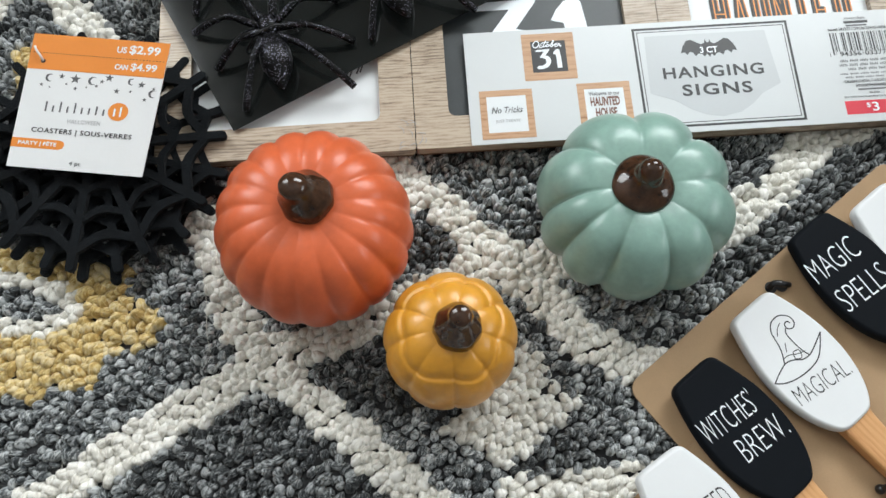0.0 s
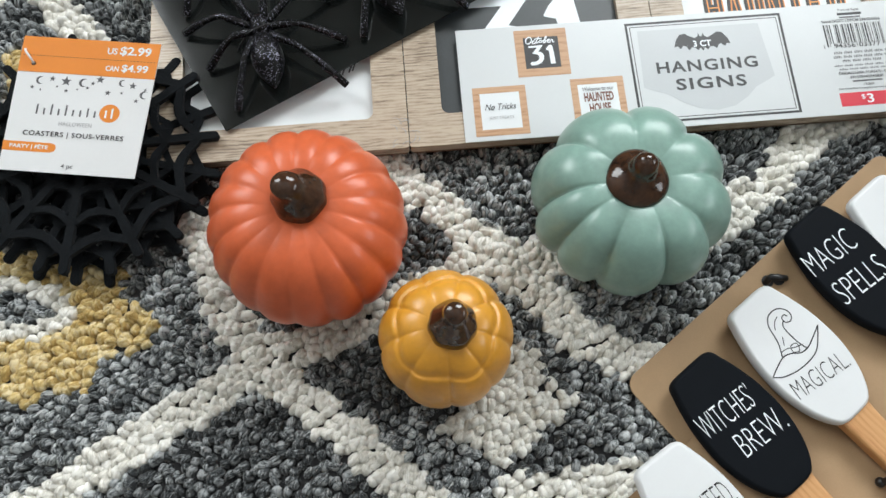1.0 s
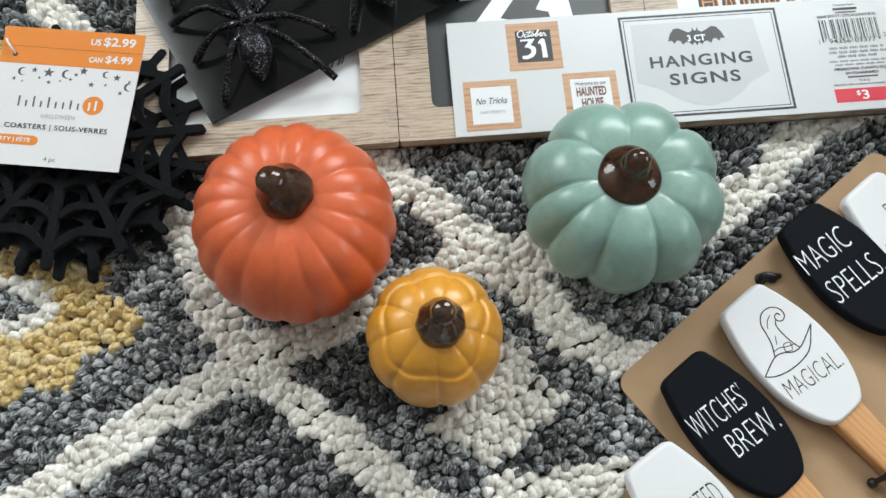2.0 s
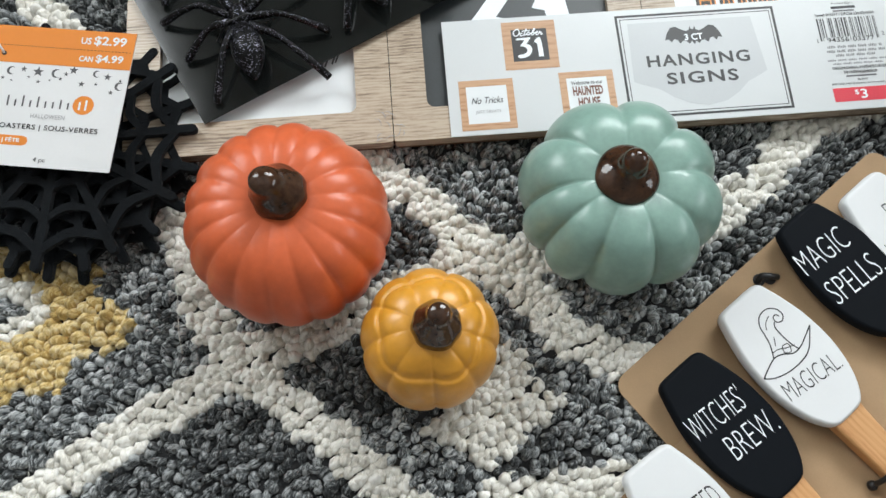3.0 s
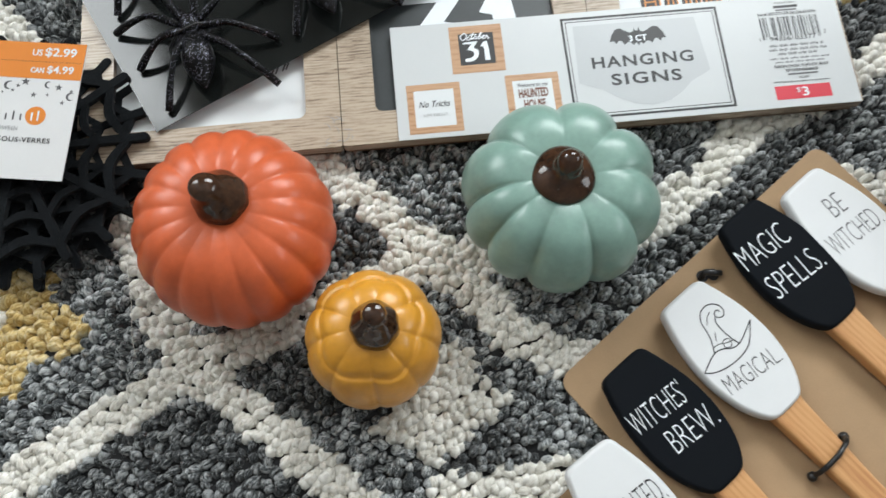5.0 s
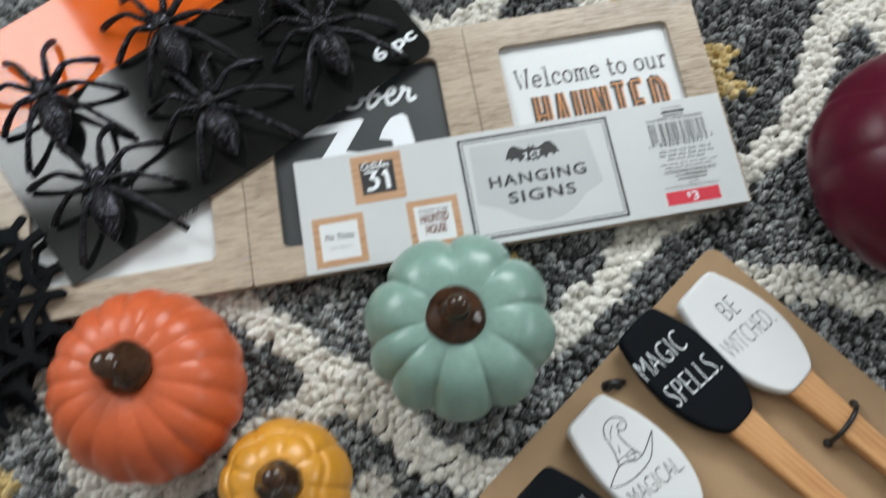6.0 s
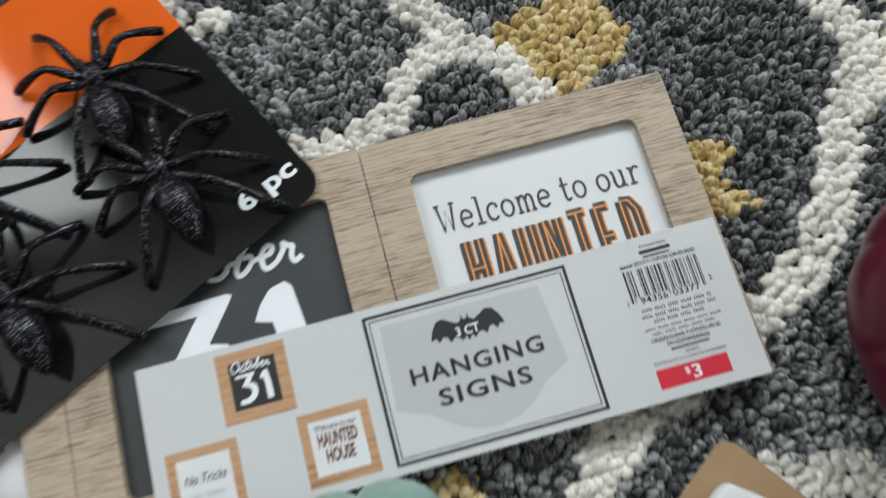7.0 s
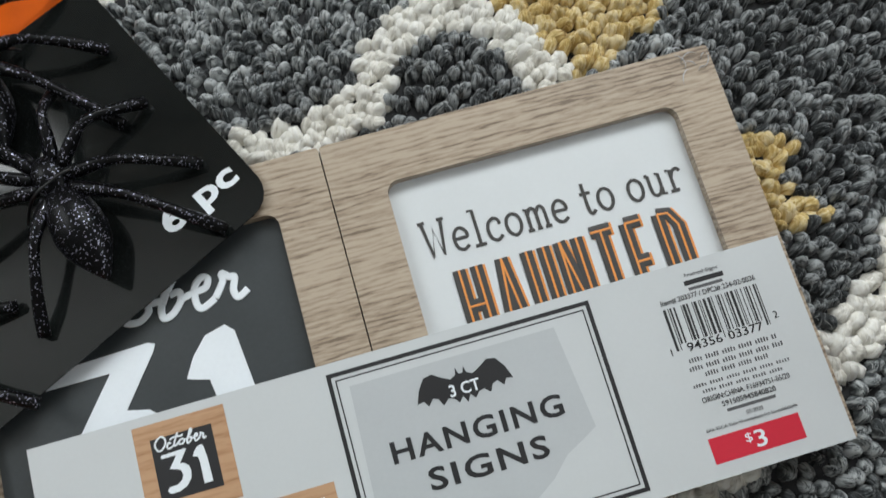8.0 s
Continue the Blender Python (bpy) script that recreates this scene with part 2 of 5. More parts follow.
def smooth_line(pts, steps=5, closed=False):
    """Catmull-Rom through pts (tuples of any length)."""
    p = [np.array(q, float) for q in pts]
    n = len(p)
    out = []
    for i in range(n if closed else n - 1):
        a, b, c, d = (p[(i + k) % n] if closed else p[min(max(i + k, 0), n - 1)] for k in (-1, 0, 1, 2))
        for s in range(steps):
            t = s / steps
            out.append(tuple(0.5 * (2 * b + (c - a) * t + (2 * a - 5 * b + 4 * c - d) * t * t + (3 * b - a - 3 * c + d) * t ** 3)))
    if not closed:
        out.append(tuple(p[-1]))
    return out


def tube(points, radii, n=8, bm=None, squash=1.0, closed=False):
    """A round rod along points; squash flattens it in z."""
    bm = bm or bmesh.new()
    pts = [Vector(p) for p in points]
    if not hasattr(radii, "__len__"):
        radii = [radii] * len(pts)
    rings = []
    for i, p in enumerate(pts):
        a, b = (pts[i - 1], pts[(i + 1) % len(pts)]) if closed else (pts[max(i - 1, 0)], pts[min(i + 1, len(pts) - 1)])
        d = (b - a).normalized()
        side = d.cross(Vector((0, 0, 1)))
        side = side.normalized() if side.length > 1e-4 else Vector((1, 0, 0))
        up = side.cross(d)
        rings.append([bm.verts.new(p + radii[i] * (math.cos(t) * side + squash * math.sin(t) * up)) for t in (2 * math.pi * k / n for k in range(n))])
    m = len(rings)
    for i in range(m if closed else m - 1):
        for k in range(n):
            bm.faces.new((rings[i][k], rings[i][(k + 1) % n], rings[(i + 1) % m][(k + 1) % n], rings[(i + 1) % m][k]))
    if not closed:
        bm.faces.new(rings[0][::-1])
        bm.faces.new(rings[-1])
    return bm


def ribbon(points, width, z, bm=None):
    """A printed or inked stroke: a thin flat band with round ends, along points (x, y)."""
    bm = bm or bmesh.new()
    lift = lambda x, y: (z(x, y) if callable(z) else z)
    return tube([(x, y, lift(x, y)) for x, y in points], width / 2, 8, bm, 0.08)


def pillow(pts, z0, z1, r, bm=None, steps=4, crown=0.0):
    """A soft plate: the outline pts with rounded upper and lower edges of radius r; crown: the height over which the upper edge rounds."""
    bm = bm or bmesh.new()
    n = len(pts)
    v = [Vector((x, y)) for x, y in pts]
    area = sum(v[i].x * v[(i + 1) % n].y - v[(i + 1) % n].x * v[i].y for i in range(n))
    sgn = 1 if area > 0 else -1
    inward = []
    for i in range(n):
        t = (v[(i + 1) % n] - v[i - 1]).normalized()
        inward.append(Vector((-t.y, t.x)) * sgn)
    rings = []
    prof = [(r * (1 - math.sin(a)), z0 + r * (1 - math.cos(a))) for a in (math.pi / 2 * k / steps for k in range(steps + 1))]
    prof += [(r * (1 - math.cos(a)), z1 - (crown or r) * (1 - math.sin(a))) for a in (math.pi / 2 * k / steps for k in range(steps + 1))]
    for off, z in prof:
        rings.append([bm.verts.new((*(v[i] + inward[i] * off), z)) for i in range(n)])
    for a, b in zip(rings, rings[1:]):
        for i in range(n):
            bm.faces.new((a[i], a[(i + 1) % n], b[(i + 1) % n], b[i]))
    bm.faces.new(rings[0][::-1])
    bm.faces.new(rings[-1])
    return bm


def text_mesh(text, width, height, weight=0.0, shear=0.0, spacing=1.0, thick=0.00006):
    """Built-in lettering as bmesh, its box from (0, 0) to (width, height); width 0 keeps the natural proportion."""
    cu = bpy.data.curves.new("lettering", 'FONT')
    cu.body, cu.size, cu.offset, cu.shear, cu.space_character, cu.resolution_u = text, 1.0, weight, shear, spacing, 3
    ob = bpy.data.objects.new("lettering", cu)
    scene.collection.objects.link(ob)
    me = bpy.data.meshes.new_from_object(ob.evaluated_get(bpy.context.evaluated_depsgraph_get()))
    bpy.data.objects.remove(ob)
    bpy.data.curves.remove(cu)
    bm = bmesh.new()
    bm.from_mesh(me)
    bpy.data.meshes.remove(me)
    xs, ys = [p.co.x for p in bm.verts], [p.co.y for p in bm.verts]
    x0, y0, x1, y1 = min(xs), min(ys), max(xs), max(ys)
    ky = height / (y1 - y0)
    kx = width / (x1 - x0) if width else ky
    for p in bm.verts:
        p.co = Vector(((p.co.x - x0) * kx, (p.co.y - y0) * ky, 0))
    bmesh.ops.solidify(bm, geom=bm.faces[:], thickness=-thick)
    low = min(p.co.z for p in bm.verts)
    for p in bm.verts:
        p.co.z -= low
    return bm


def lettering(text, x, y, z, width, height, material, parent, turn=0.0, weight=0.0, shear=0.0, spacing=1.0, centre=False, matrix=None, label=""):
    bm = text_mesh(text, width, height, weight, shear, spacing)
    if centre:
        w = max(p.co.x for p in bm.verts)
        bm.transform(Matrix.Translation((-w / 2, 0, 0)))
    bm.transform(matrix @ pose(x, y, z, 0, 0, turn) if matrix is not None else pose(x, y, z, 0, 0, turn))
    return part("lettering", bm, material, parent, label)


# ---- room ----
SILL, HEAD, TALL = 0.9, 1.72, 2.2


def wall(name, x0, y0, x1, y1, holes=()):
    """A wall from floor to ceiling; holes: (from, to, head) of its window openings along its length."""
    bm = bmesh.new()

    def block(a0, a1, z0, z1):
        if x1 - x0 > y1 - y0:
            slab(rect(a0, y0, a1, y1), z0, z1, bm)
        else:
            slab(rect(x0, a0, x1, a1), z0, z1, bm)
    lo, hi = (x0, x1) if x1 - x0 > y1 - y0 else (y0, y1)
    at = lo
    for a, b, head in holes:
        block(at, a, -0.03, ROOM_H)
        block(a, b, -0.03, SILL)
        block(a, b, head, ROOM_H)
        at = b
    block(at, hi, -0.03, ROOM_H)
    return tagged(part(name, bm, PAINT), "plain pale painted room wall", "wall", kind="structure")


wall("wall_north", ROOM_X0, ROOM_Y1, ROOM_X1, ROOM_Y1 + 0.12, ((-1.8, -0.64, TALL), (0.3, 1.4, HEAD)))
wall("wall_south", ROOM_X0, ROOM_Y0 - 0.12, ROOM_X1, ROOM_Y0)
wall("wall_west", ROOM_X0 - 0.12, ROOM_Y0 - 0.12, ROOM_X0, ROOM_Y1 + 0.12)
wall("wall_east", ROOM_X1, ROOM_Y0 - 0.12, ROOM_X1 + 0.12, ROOM_Y1 + 0.12, ((-0.45, 0.65, HEAD),))
tagged(part("floor", slab(rect(ROOM_X0, ROOM_Y0, ROOM_X1, ROOM_Y1), -0.06, -0.012), FLOOR_WOOD), "brown wooden room floor beneath the rug", "floor", kind="structure")
tagged(part("ceiling", slab(rect(ROOM_X0, ROOM_Y0, ROOM_X1, ROOM_Y1), ROOM_H - 0.02, ROOM_H + 0.08), CEILING_PAINT), "plain painted ceiling", "ceiling", kind="structure")


def window(name, along_x, a0, a1, face, head=HEAD):
    top = thing(name, (a0 + a1) / 2 if along_x else face, face if along_x else (a0 + a1) / 2, SILL, "white framed window letting in daylight", "window")
    tagged(top, kind="structure")
    mid = (a0 + a1) / 2
    for p, q, z0, z1 in ((a0, a0 + 0.05, SILL, head), (a1 - 0.05, a1, SILL, head), (mid - 0.025, mid + 0.025, SILL + 0.05, head - 0.05), (a0 + 0.05, a1 - 0.05, SILL, SILL + 0.05), (a0 + 0.05, a1 - 0.05, head - 0.05, head)):
        pts = rect(p, face + 0.03, q, face + 0.08) if along_x else rect(face + 0.03, p, face + 0.08, q)
        part("window_frame", slab(pts, z0, z1), FRAME_PAINT, top)
    for p, q in ((a0 + 0.05, mid - 0.025), (mid + 0.025, a1 - 0.05)):
        pts = rect(p, face + 0.05, q, face + 0.056) if along_x else rect(face + 0.05, p, face + 0.056, q)
        part("pane", slab(pts, SILL + 0.05, head - 0.05), PANE, top).visible_shadow = False


window("window_1", True, -1.8, -0.64, ROOM_Y1, TALL)
window("window_2", True, 0.3, 1.4, ROOM_Y1)
window("window_3", False, -0.45, 0.65, ROOM_X1)


# ---- ceramic pumpkins ----
def pumpkin_body(cx, cy, z0, radius, height, lobes, groove, dimple, turn, power=0.5, tiers=None, sides=190, rows=46, wobble=0.012, seed=0, crease=0.0, grooves=None):
    """A ribbed ceramic pumpkin body. tiers: (height where the upper tier begins, its share of the radius)."""
    bm = bmesh.new()
    rings = []
    for j in range(rows + 1):
        a = math.pi * j / rows
        s, c = math.sin(a), -math.cos(a)
        rad = radius * (abs(s) ** 0.82)
        z = height * (0.5 + 0.5 * c)
        if c > 0:
            z -= dimple * max(0.0, 1 - s * 1.35) ** 1.5 * height
        row = []
        for k in range(sides):
            t = 2 * math.pi * k / sides
            if grooves:
                turned = (math.degrees(t + turn) - grooves[0]) % 360.0
                edges = [(g - grooves[0]) % 360.0 for g in grooves] + [360.0]
                at = max(i for i in range(lobes) if edges[i] <= turned)
                share = (turned - edges[at]) / (edges[at + 1] - edges[at])
                phase = math.pi * (at + share)
            else:
                phase = lobes * t / 2 + 0.14 * math.sin(2 * t + seed) + 0.1 * math.sin(3 * t + 2 * seed)
            ridge = abs(math.sin(phase))
            w = ridge ** power - crease * ridge ** 30
            depth = groove * (0.10 + 0.90 * min(1.0, s * 1.25))
            r, zz = rad, z
            if tiers:
                cut, upper = tiers
                edge = cut * height + 0.0012 * math.sin(lobes * t / 2 + seed)
                u = min(1.0, max(0.0, (z - edge + 0.003) / 0.006))
                r *= 1 - (1 - upper) * u * u * (3 - 2 * u) * (1 - 0.6 * max(0.0, c))
                zz -= 0.0013 * math.exp(-((z - edge) / 0.0009) ** 2)
            r *= 1 - depth * (1 - w) + wobble * math.sin(t + seed) + wobble * 0.6 * math.sin(2 * t + 3 * seed)
            zz -= groove * 0.42 * (1 - w) * height * (0.5 if c > 0.2 else 0.0) * min(1.0, s * 1.8) ** 2
            row.append(bm.verts.new((cx + r * math.cos(t + turn), cy + r * math.sin(t + turn), z0 + zz)))
        rings.append(row)
    for a, b in zip(rings, rings[1:]):
        for k in range(sides):
            bm.faces.new((a[k], a[(k + 1) % sides], b[(k + 1) % sides], b[k]))
    bmesh.ops.remove_doubles(bm, verts=bm.verts[:], dist=0.00005)
    return bm


def stem_mesh(path, radii, flutes=7, n=44):
    """A curved, fluted stem with a flared foot and a rounded tip."""
    bm = bmesh.new()
    pts = smooth_line([(*p, r) for p, r in zip(path, radii)], 5)
    rings = []
    for i, (x, y, z, r) in enumerate(pts):
        f = 1 - i / (len(pts) - 1)
        rings.append([bm.verts.new((x + r * (1 + 0.03 * f * math.sin(flutes * t + 5 * f + math.sin(2 * t))) * math.cos(t), y + r * (1 + 0.03 * f * math.sin(flutes * t + 5 * f + math.sin(2 * t))) * math.sin(t), z)) for t in (2 * math.pi * k / n for k in range(n))])
    for a, b in zip(rings, rings[1:]):
        for k in range(n):
            bm.faces.new((a[k], a[(k + 1) % n], b[(k + 1) % n], b[k]))
    bm.faces.new(rings[0][::-1])
    tip = bm.verts.new((pts[-1][0], pts[-1][1], pts[-1][2] + 0.0006))
    for k in range(n):
        bm.faces.new((rings[-1][k], rings[-1][(k + 1) % n], tip))
    return bm


GROUP = "ceramic pumpkins on the rug"
orange = thing("ceramic_pumpkin", -0.0335, 0.2255, -0.002, "burnt orange ribbed ceramic pumpkin with dark brown stem, on the rug", "pumpkin", GROUP)
part("body", pumpkin_body(-0.0335, 0.2258, -0.002, 0.0400, 0.063, 17, 0.052, 0.11, 0.1, 0.60, seed=1.3, crease=0.05), ORANGE_GLAZE, orange, smooth=True)
part("stem", stem_mesh([(-0.0322, 0.2288, 0.0525), (-0.0322, 0.2288, 0.0585), (-0.0328, 0.2288, 0.0618), (-0.0340, 0.2288, 0.0660), (-0.0352, 0.2286, 0.0700), (-0.0356, 0.2286, 0.0716)], [0.0105, 0.0102, 0.0087, 0.0065, 0.0050, 0.0028]), STEM_GLAZE, orange, "glossy dark brown stem", True)

green = thing("ceramic_pumpkin", 0.0973, 0.2283, -0.002, "sage green round-lobed ceramic pumpkin with dark brown stem, on the rug", "pumpkin", GROUP)
part("body", pumpkin_body(0.0973, 0.2283, -0.002, 0.0403, 0.0575, 9, 0.155, 0.16, 0.25, 0.40, seed=0.6, grooves=(-177, -150, -119, -77, -40, 2, 42, 87, 139)), GREEN_GLAZE, green, smooth=True)
part("stem", stem_mesh([(0.0958, 0.2285, 0.0425), (0.0958, 0.2285, 0.0490), (0.0958, 0.2285, 0.0515), (0.0962, 0.2290, 0.0552), (0.0969, 0.2299, 0.0610), (0.0972, 0.2302, 0.0636)], [0.0124, 0.0121, 0.0108, 0.0055, 0.0045, 0.0026], 3), STEM_GLAZE, green, "glossy dark brown stem", True)

yellow = thing("ceramic_pumpkin", 0.0180, 0.1760, -0.002, "small mustard yellow two-tiered ceramic pumpkin, on the rug", "pumpkin", GROUP)
part("body", pumpkin_body(0.0180, 0.1768, -0.002, 0.0264, 0.058, 9, 0.10, 0.06, 0.5, 0.24, (0.868, 0.945), rows=110, seed=2.1), YELLOW_GLAZE, yellow, smooth=True)
part("stem", stem_mesh([(0.0205, 0.1765, 0.0500), (0.0207, 0.1765, 0.0570), (0.0210, 0.1768, 0.0610), (0.0214, 0.1772, 0.0660), (0.0216, 0.1776, 0.0690), (0.0216, 0.1778, 0.0700)], [0.0090, 0.0086, 0.0070, 0.0046, 0.0037, 0.0020]), STEM_GLAZE, yellow, "glossy dark brown stem", True)

maroon = thing("ceramic_pumpkin", 0.3125, 0.2605, -0.002, "large glossy maroon ceramic pumpkin beside the card, on the rug", "pumpkin", GROUP)
part("body", pumpkin_body(0.3125, 0.2605, -0.002, 0.0540, 0.080, 9, 0.03, 0.10, 0.3, 0.5, seed=0.2), MAROON_GLAZE, maroon, smooth=True)
part("stem", stem_mesh([(0.3125, 0.2605, 0.066), (0.3125, 0.2605, 0.075), (0.3128, 0.2608, 0.080), (0.3135, 0.2612, 0.087), (0.3140, 0.2615, 0.091)], [0.0125, 0.012, 0.0095, 0.006, 0.002]), STEM_GLAZE, maroon, "glossy dark brown stem", True)


# ---- the pack of three hanging signs ----
SIGN, TOP, FACE = 0.1156, 0.0095, 0.0062
Y0 = 0.2668
STROKES = {
    "O": [(36.5, 94.8), (33.5, 97.2), (28.5, 94.5), (24.6, 89.5), (25.3, 83.5), (28.8, 80.3), (33.5, 82.3), (37.2, 87.3), (37.8, 92.3), (35.8, 95.7), (32.8, 96.8)],
    "c": [(43.6, 85.3), (42.3, 87.3), (39.7, 85.5), (38.7, 82.5), (39.7, 80.5), (42.7, 80.5), (46.5, 82.5)],
    "t": [(54.3, 97.0), (50.7, 90.5), (47.9, 85.2), (47.6, 81.7), (49.7, 82.1), (53.5, 84.7)],
    "bar": [(43.3, 90.1), (47.3, 92.0), (52.5, 92.3), (56.5, 91.6), (60.3, 92.7)],
}
STROKES_END = {
    "o": [(60.3, 86.3), (58.0, 87.4), (54.8, 86.3), (53.4, 83.5), (54.6, 82.0), (57.7, 81.8), (60.3, 83.7), (60.7, 85.6), (64.5, 85.6)],
    "b": [(64.3, 84.7), (66.7, 88.5), (70.4, 93.0), (71.5, 95.7), (70.2, 96.6), (68.3, 93.5), (65.5, 87.5), (63.8, 83.5), (64.0, 80.8), (66.5, 81.3), (69.3, 84.3), (69.3, 86.8), (66.7, 86.6)],
    "e": [(69.5, 84.7), (73.3, 85.5), (76.5, 86.0), (77.5, 88.3), (75.7, 89.0), (73.5, 86.5), (73.3, 81.9), (74.9, 80.7), (78.5, 82.4)],
    "r": [(78.5, 82.4), (81.3, 86.3), (81.5, 88.6), (83.3, 87.2), (84.7, 86.7), (83.7, 83.3), (84.6, 81.0), (87.6, 82.6)],
}
STROKES.update(STROKES_END)
THREE = [(28.5, 73.0), (30.0, 74.6), (58.5, 75.6), (60.3, 74.8), (59.5, 73.0), (49.7, 59.6), (55.5, 58.2), (59.8, 54.0), (61.3, 47.0), (59.5, 38.5), (53.0, 31.0), (43.0, 27.0), (32.0, 27.0), (29.0, 31.0), (32.0, 35.0), (42.0, 35.5), (48.5, 39.5), (51.0, 45.5), (49.0, 51.5), (43.5, 54.0), (36.5, 56.0), (47.3, 70.3), (30.0, 70.3), (28.5, 71.5)]
ONE = [(66.5, 63.3), (69.3, 68.5), (73.5, 73.3), (79.3, 74.8), (81.5, 72.5), (83.5, 56.5), (84.5, 28.0), (73.8, 28.0), (73.5, 54.5), (72.3, 61.5), (68.5, 62.5)]


def october(ox, oy, k, z, width, parent, numerals=True, material=None):
    """The script word and the numerals, as inked strokes; k scales millimetres to metres."""
    ink = material or WHITE_INK
    for pts in STROKES.values():
        line = smooth_line([(ox + k * x, oy + k * y) for x, y in pts], 6)
        part("lettering", ribbon(line, width, z), ink, parent, smooth=True)
    if numerals:
        for pts in (THREE, ONE):
            part("numeral", slab([(ox + k * x, oy + k * y) for x, y in pts], z - 0.00005, z + 0.00006), ink, parent)


def sign(index, face, label):
    x0 = -0.1062 + index * (SIGN + 0.00038)
    top = thing("hanging_sign", x0 + SIGN / 2, Y0 + SIGN / 2, 0.0, label, "sign", "pack of three hanging signs")
    outer = rounded(x0, Y0, x0 + SIGN, Y0 + SIGN, 0.0012)
    inner = rounded(x0 + 0.0152, Y0 + 0.0152, x0 + SIGN - 0.0152, Y0 + SIGN - 0.0152, 0.0036)
    part("frame", frame_ring(outer, inner, 0.0042, TOP), OAK, top, "light greyed oak frame")
    part("backing", slab(rounded(x0 + 0.0012, Y0 + 0.0012, x0 + SIGN - 0.0012, Y0 + SIGN - 0.0012, 0.001), 0.0, 0.0042), MDF, top, "brown fibreboard back")
    panel = part("panel", slab(rect(x0 + 0.012, Y0 + 0.012, x0 + SIGN - 0.012, Y0 + SIGN - 0.012), 0.0044, FACE), face, top)
    return panel, x0


panel_a, xa = sign(0, WHITE_PRINT, "square oak-framed sign with white panel, partly covered")
for bx, by, bw, bh in ((0.0850, 0.0395, 0.0008, 0.0036), (0.0868, 0.0400, 0.0008, 0.0036), (0.0900, 0.0412, 0.0008, 0.0040), (0.0916, 0.0418, 0.0007, 0.0040)):
    part("print_bar", slab(placed(rect(0, 0, bw, bh), xa + bx, Y0 + by, -20), FACE + 0.0001, FACE + 0.0002), INK_GREY, panel_a)
panel_b, xb = sign(1, CHALK, "square oak-framed sign with charcoal panel and white date")
october(xb, Y0, 0.001, FACE + 0.0002, 0.0021, panel_b)
panel_c, xc = sign(2, WHITE_PRINT, "square oak-framed white sign with black and orange lettering")


# typewriter letters: width, then strokes on a unit height (True: curved)
TYPE = {
    "W": (1.05, [(False, [(0.13, 1.0), (0.32, 0.0), (0.53, 0.78), (0.74, 0.0), (0.92, 1.0)]), (False, [(0.0, 1.0), (0.28, 1.0)]), (False, [(0.77, 1.0), (1.05, 1.0)])]),
    "e": (0.62, [(True, [(0.06, 0.33), (0.30, 0.33), (0.57, 0.34), (0.53, 0.52), (0.32, 0.62), (0.11, 0.52), (0.04, 0.31), (0.11, 0.09), (0.33, 0.0), (0.56, 0.09)])]),
    "l": (0.44, [(False, [(0.02, 1.0), (0.22, 1.0), (0.22, 0.0)]), (False, [(0.0, 0.0), (0.44, 0.0)])]),
    "c": (0.60, [(True, [(0.54, 0.42), (0.50, 0.56), (0.32, 0.62), (0.11, 0.52), (0.04, 0.31), (0.11, 0.09), (0.33, 0.0), (0.55, 0.11)])]),
}
TYPE_ROUND = {
    "o": (0.64, [(True, [(0.32, 0.62), (0.11, 0.52), (0.03, 0.31), (0.11, 0.10), (0.32, 0.0), (0.53, 0.10), (0.61, 0.31), (0.53, 0.52), (0.32, 0.62)])]),
    "m": (0.96, [(False, [(0.0, 0.60), (0.13, 0.60), (0.13, 0.0)]), (True, [(0.13, 0.42), (0.24, 0.58), (0.37, 0.60), (0.47, 0.46), (0.48, 0.0)]), (True, [(0.48, 0.42), (0.59, 0.58), (0.72, 0.60), (0.82, 0.46), (0.83, 0.0)]), (False, [(0.0, 0.0), (0.25, 0.0)]), (False, [(0.38, 0.0), (0.58, 0.0)]), (False, [(0.71, 0.0), (0.96, 0.0)])]),
}
TYPE_LAST = {
    "t": (0.48, [(True, [(0.18, 0.90), (0.18, 0.50), (0.19, 0.15), (0.28, 0.0), (0.46, 0.08)]), (False, [(0.0, 0.60), (0.43, 0.60)])]),
    "u": (0.72, [(True, [(0.13, 0.60), (0.13, 0.30), (0.16, 0.08), (0.30, 0.0), (0.47, 0.06), (0.57, 0.22)]), (False, [(0.0, 0.60), (0.13, 0.60)]), (False, [(0.44, 0.60), (0.57, 0.60), (0.57, 0.0), (0.72, 0.0)])]),
    "r": (0.62, [(False, [(0.0, 0.60), (0.17, 0.60), (0.17, 0.0)]), (False, [(0.0, 0.0), (0.36, 0.0)]), (True, [(0.17, 0.38), (0.30, 0.56), (0.48, 0.61), (0.58, 0.52)])]),
}
TYPE.update(TYPE_ROUND)
TYPE.update(TYPE_LAST)


def typewriter(text, x, y, z, width, height, pen, parent):
    total = sum(TYPE[c][0] + 0.16 if c != " " else 0.46 for c in text) - 0.16
    k, at = width / total, x
    for c in text:
        if c == " ":
            at += 0.46 * k
            continue
        w, strokes = TYPE[c]
        bm = bmesh.new()
        for curved, pts in strokes:
            pts = [(at + px * k, y + py * height) for px, py in pts]
            ribbon(smooth_line(pts, 4) if curved else pts, pen, z, bm)
        part("lettering", bm, HAUNT_INK, parent)
        at += (w + 0.16) * k


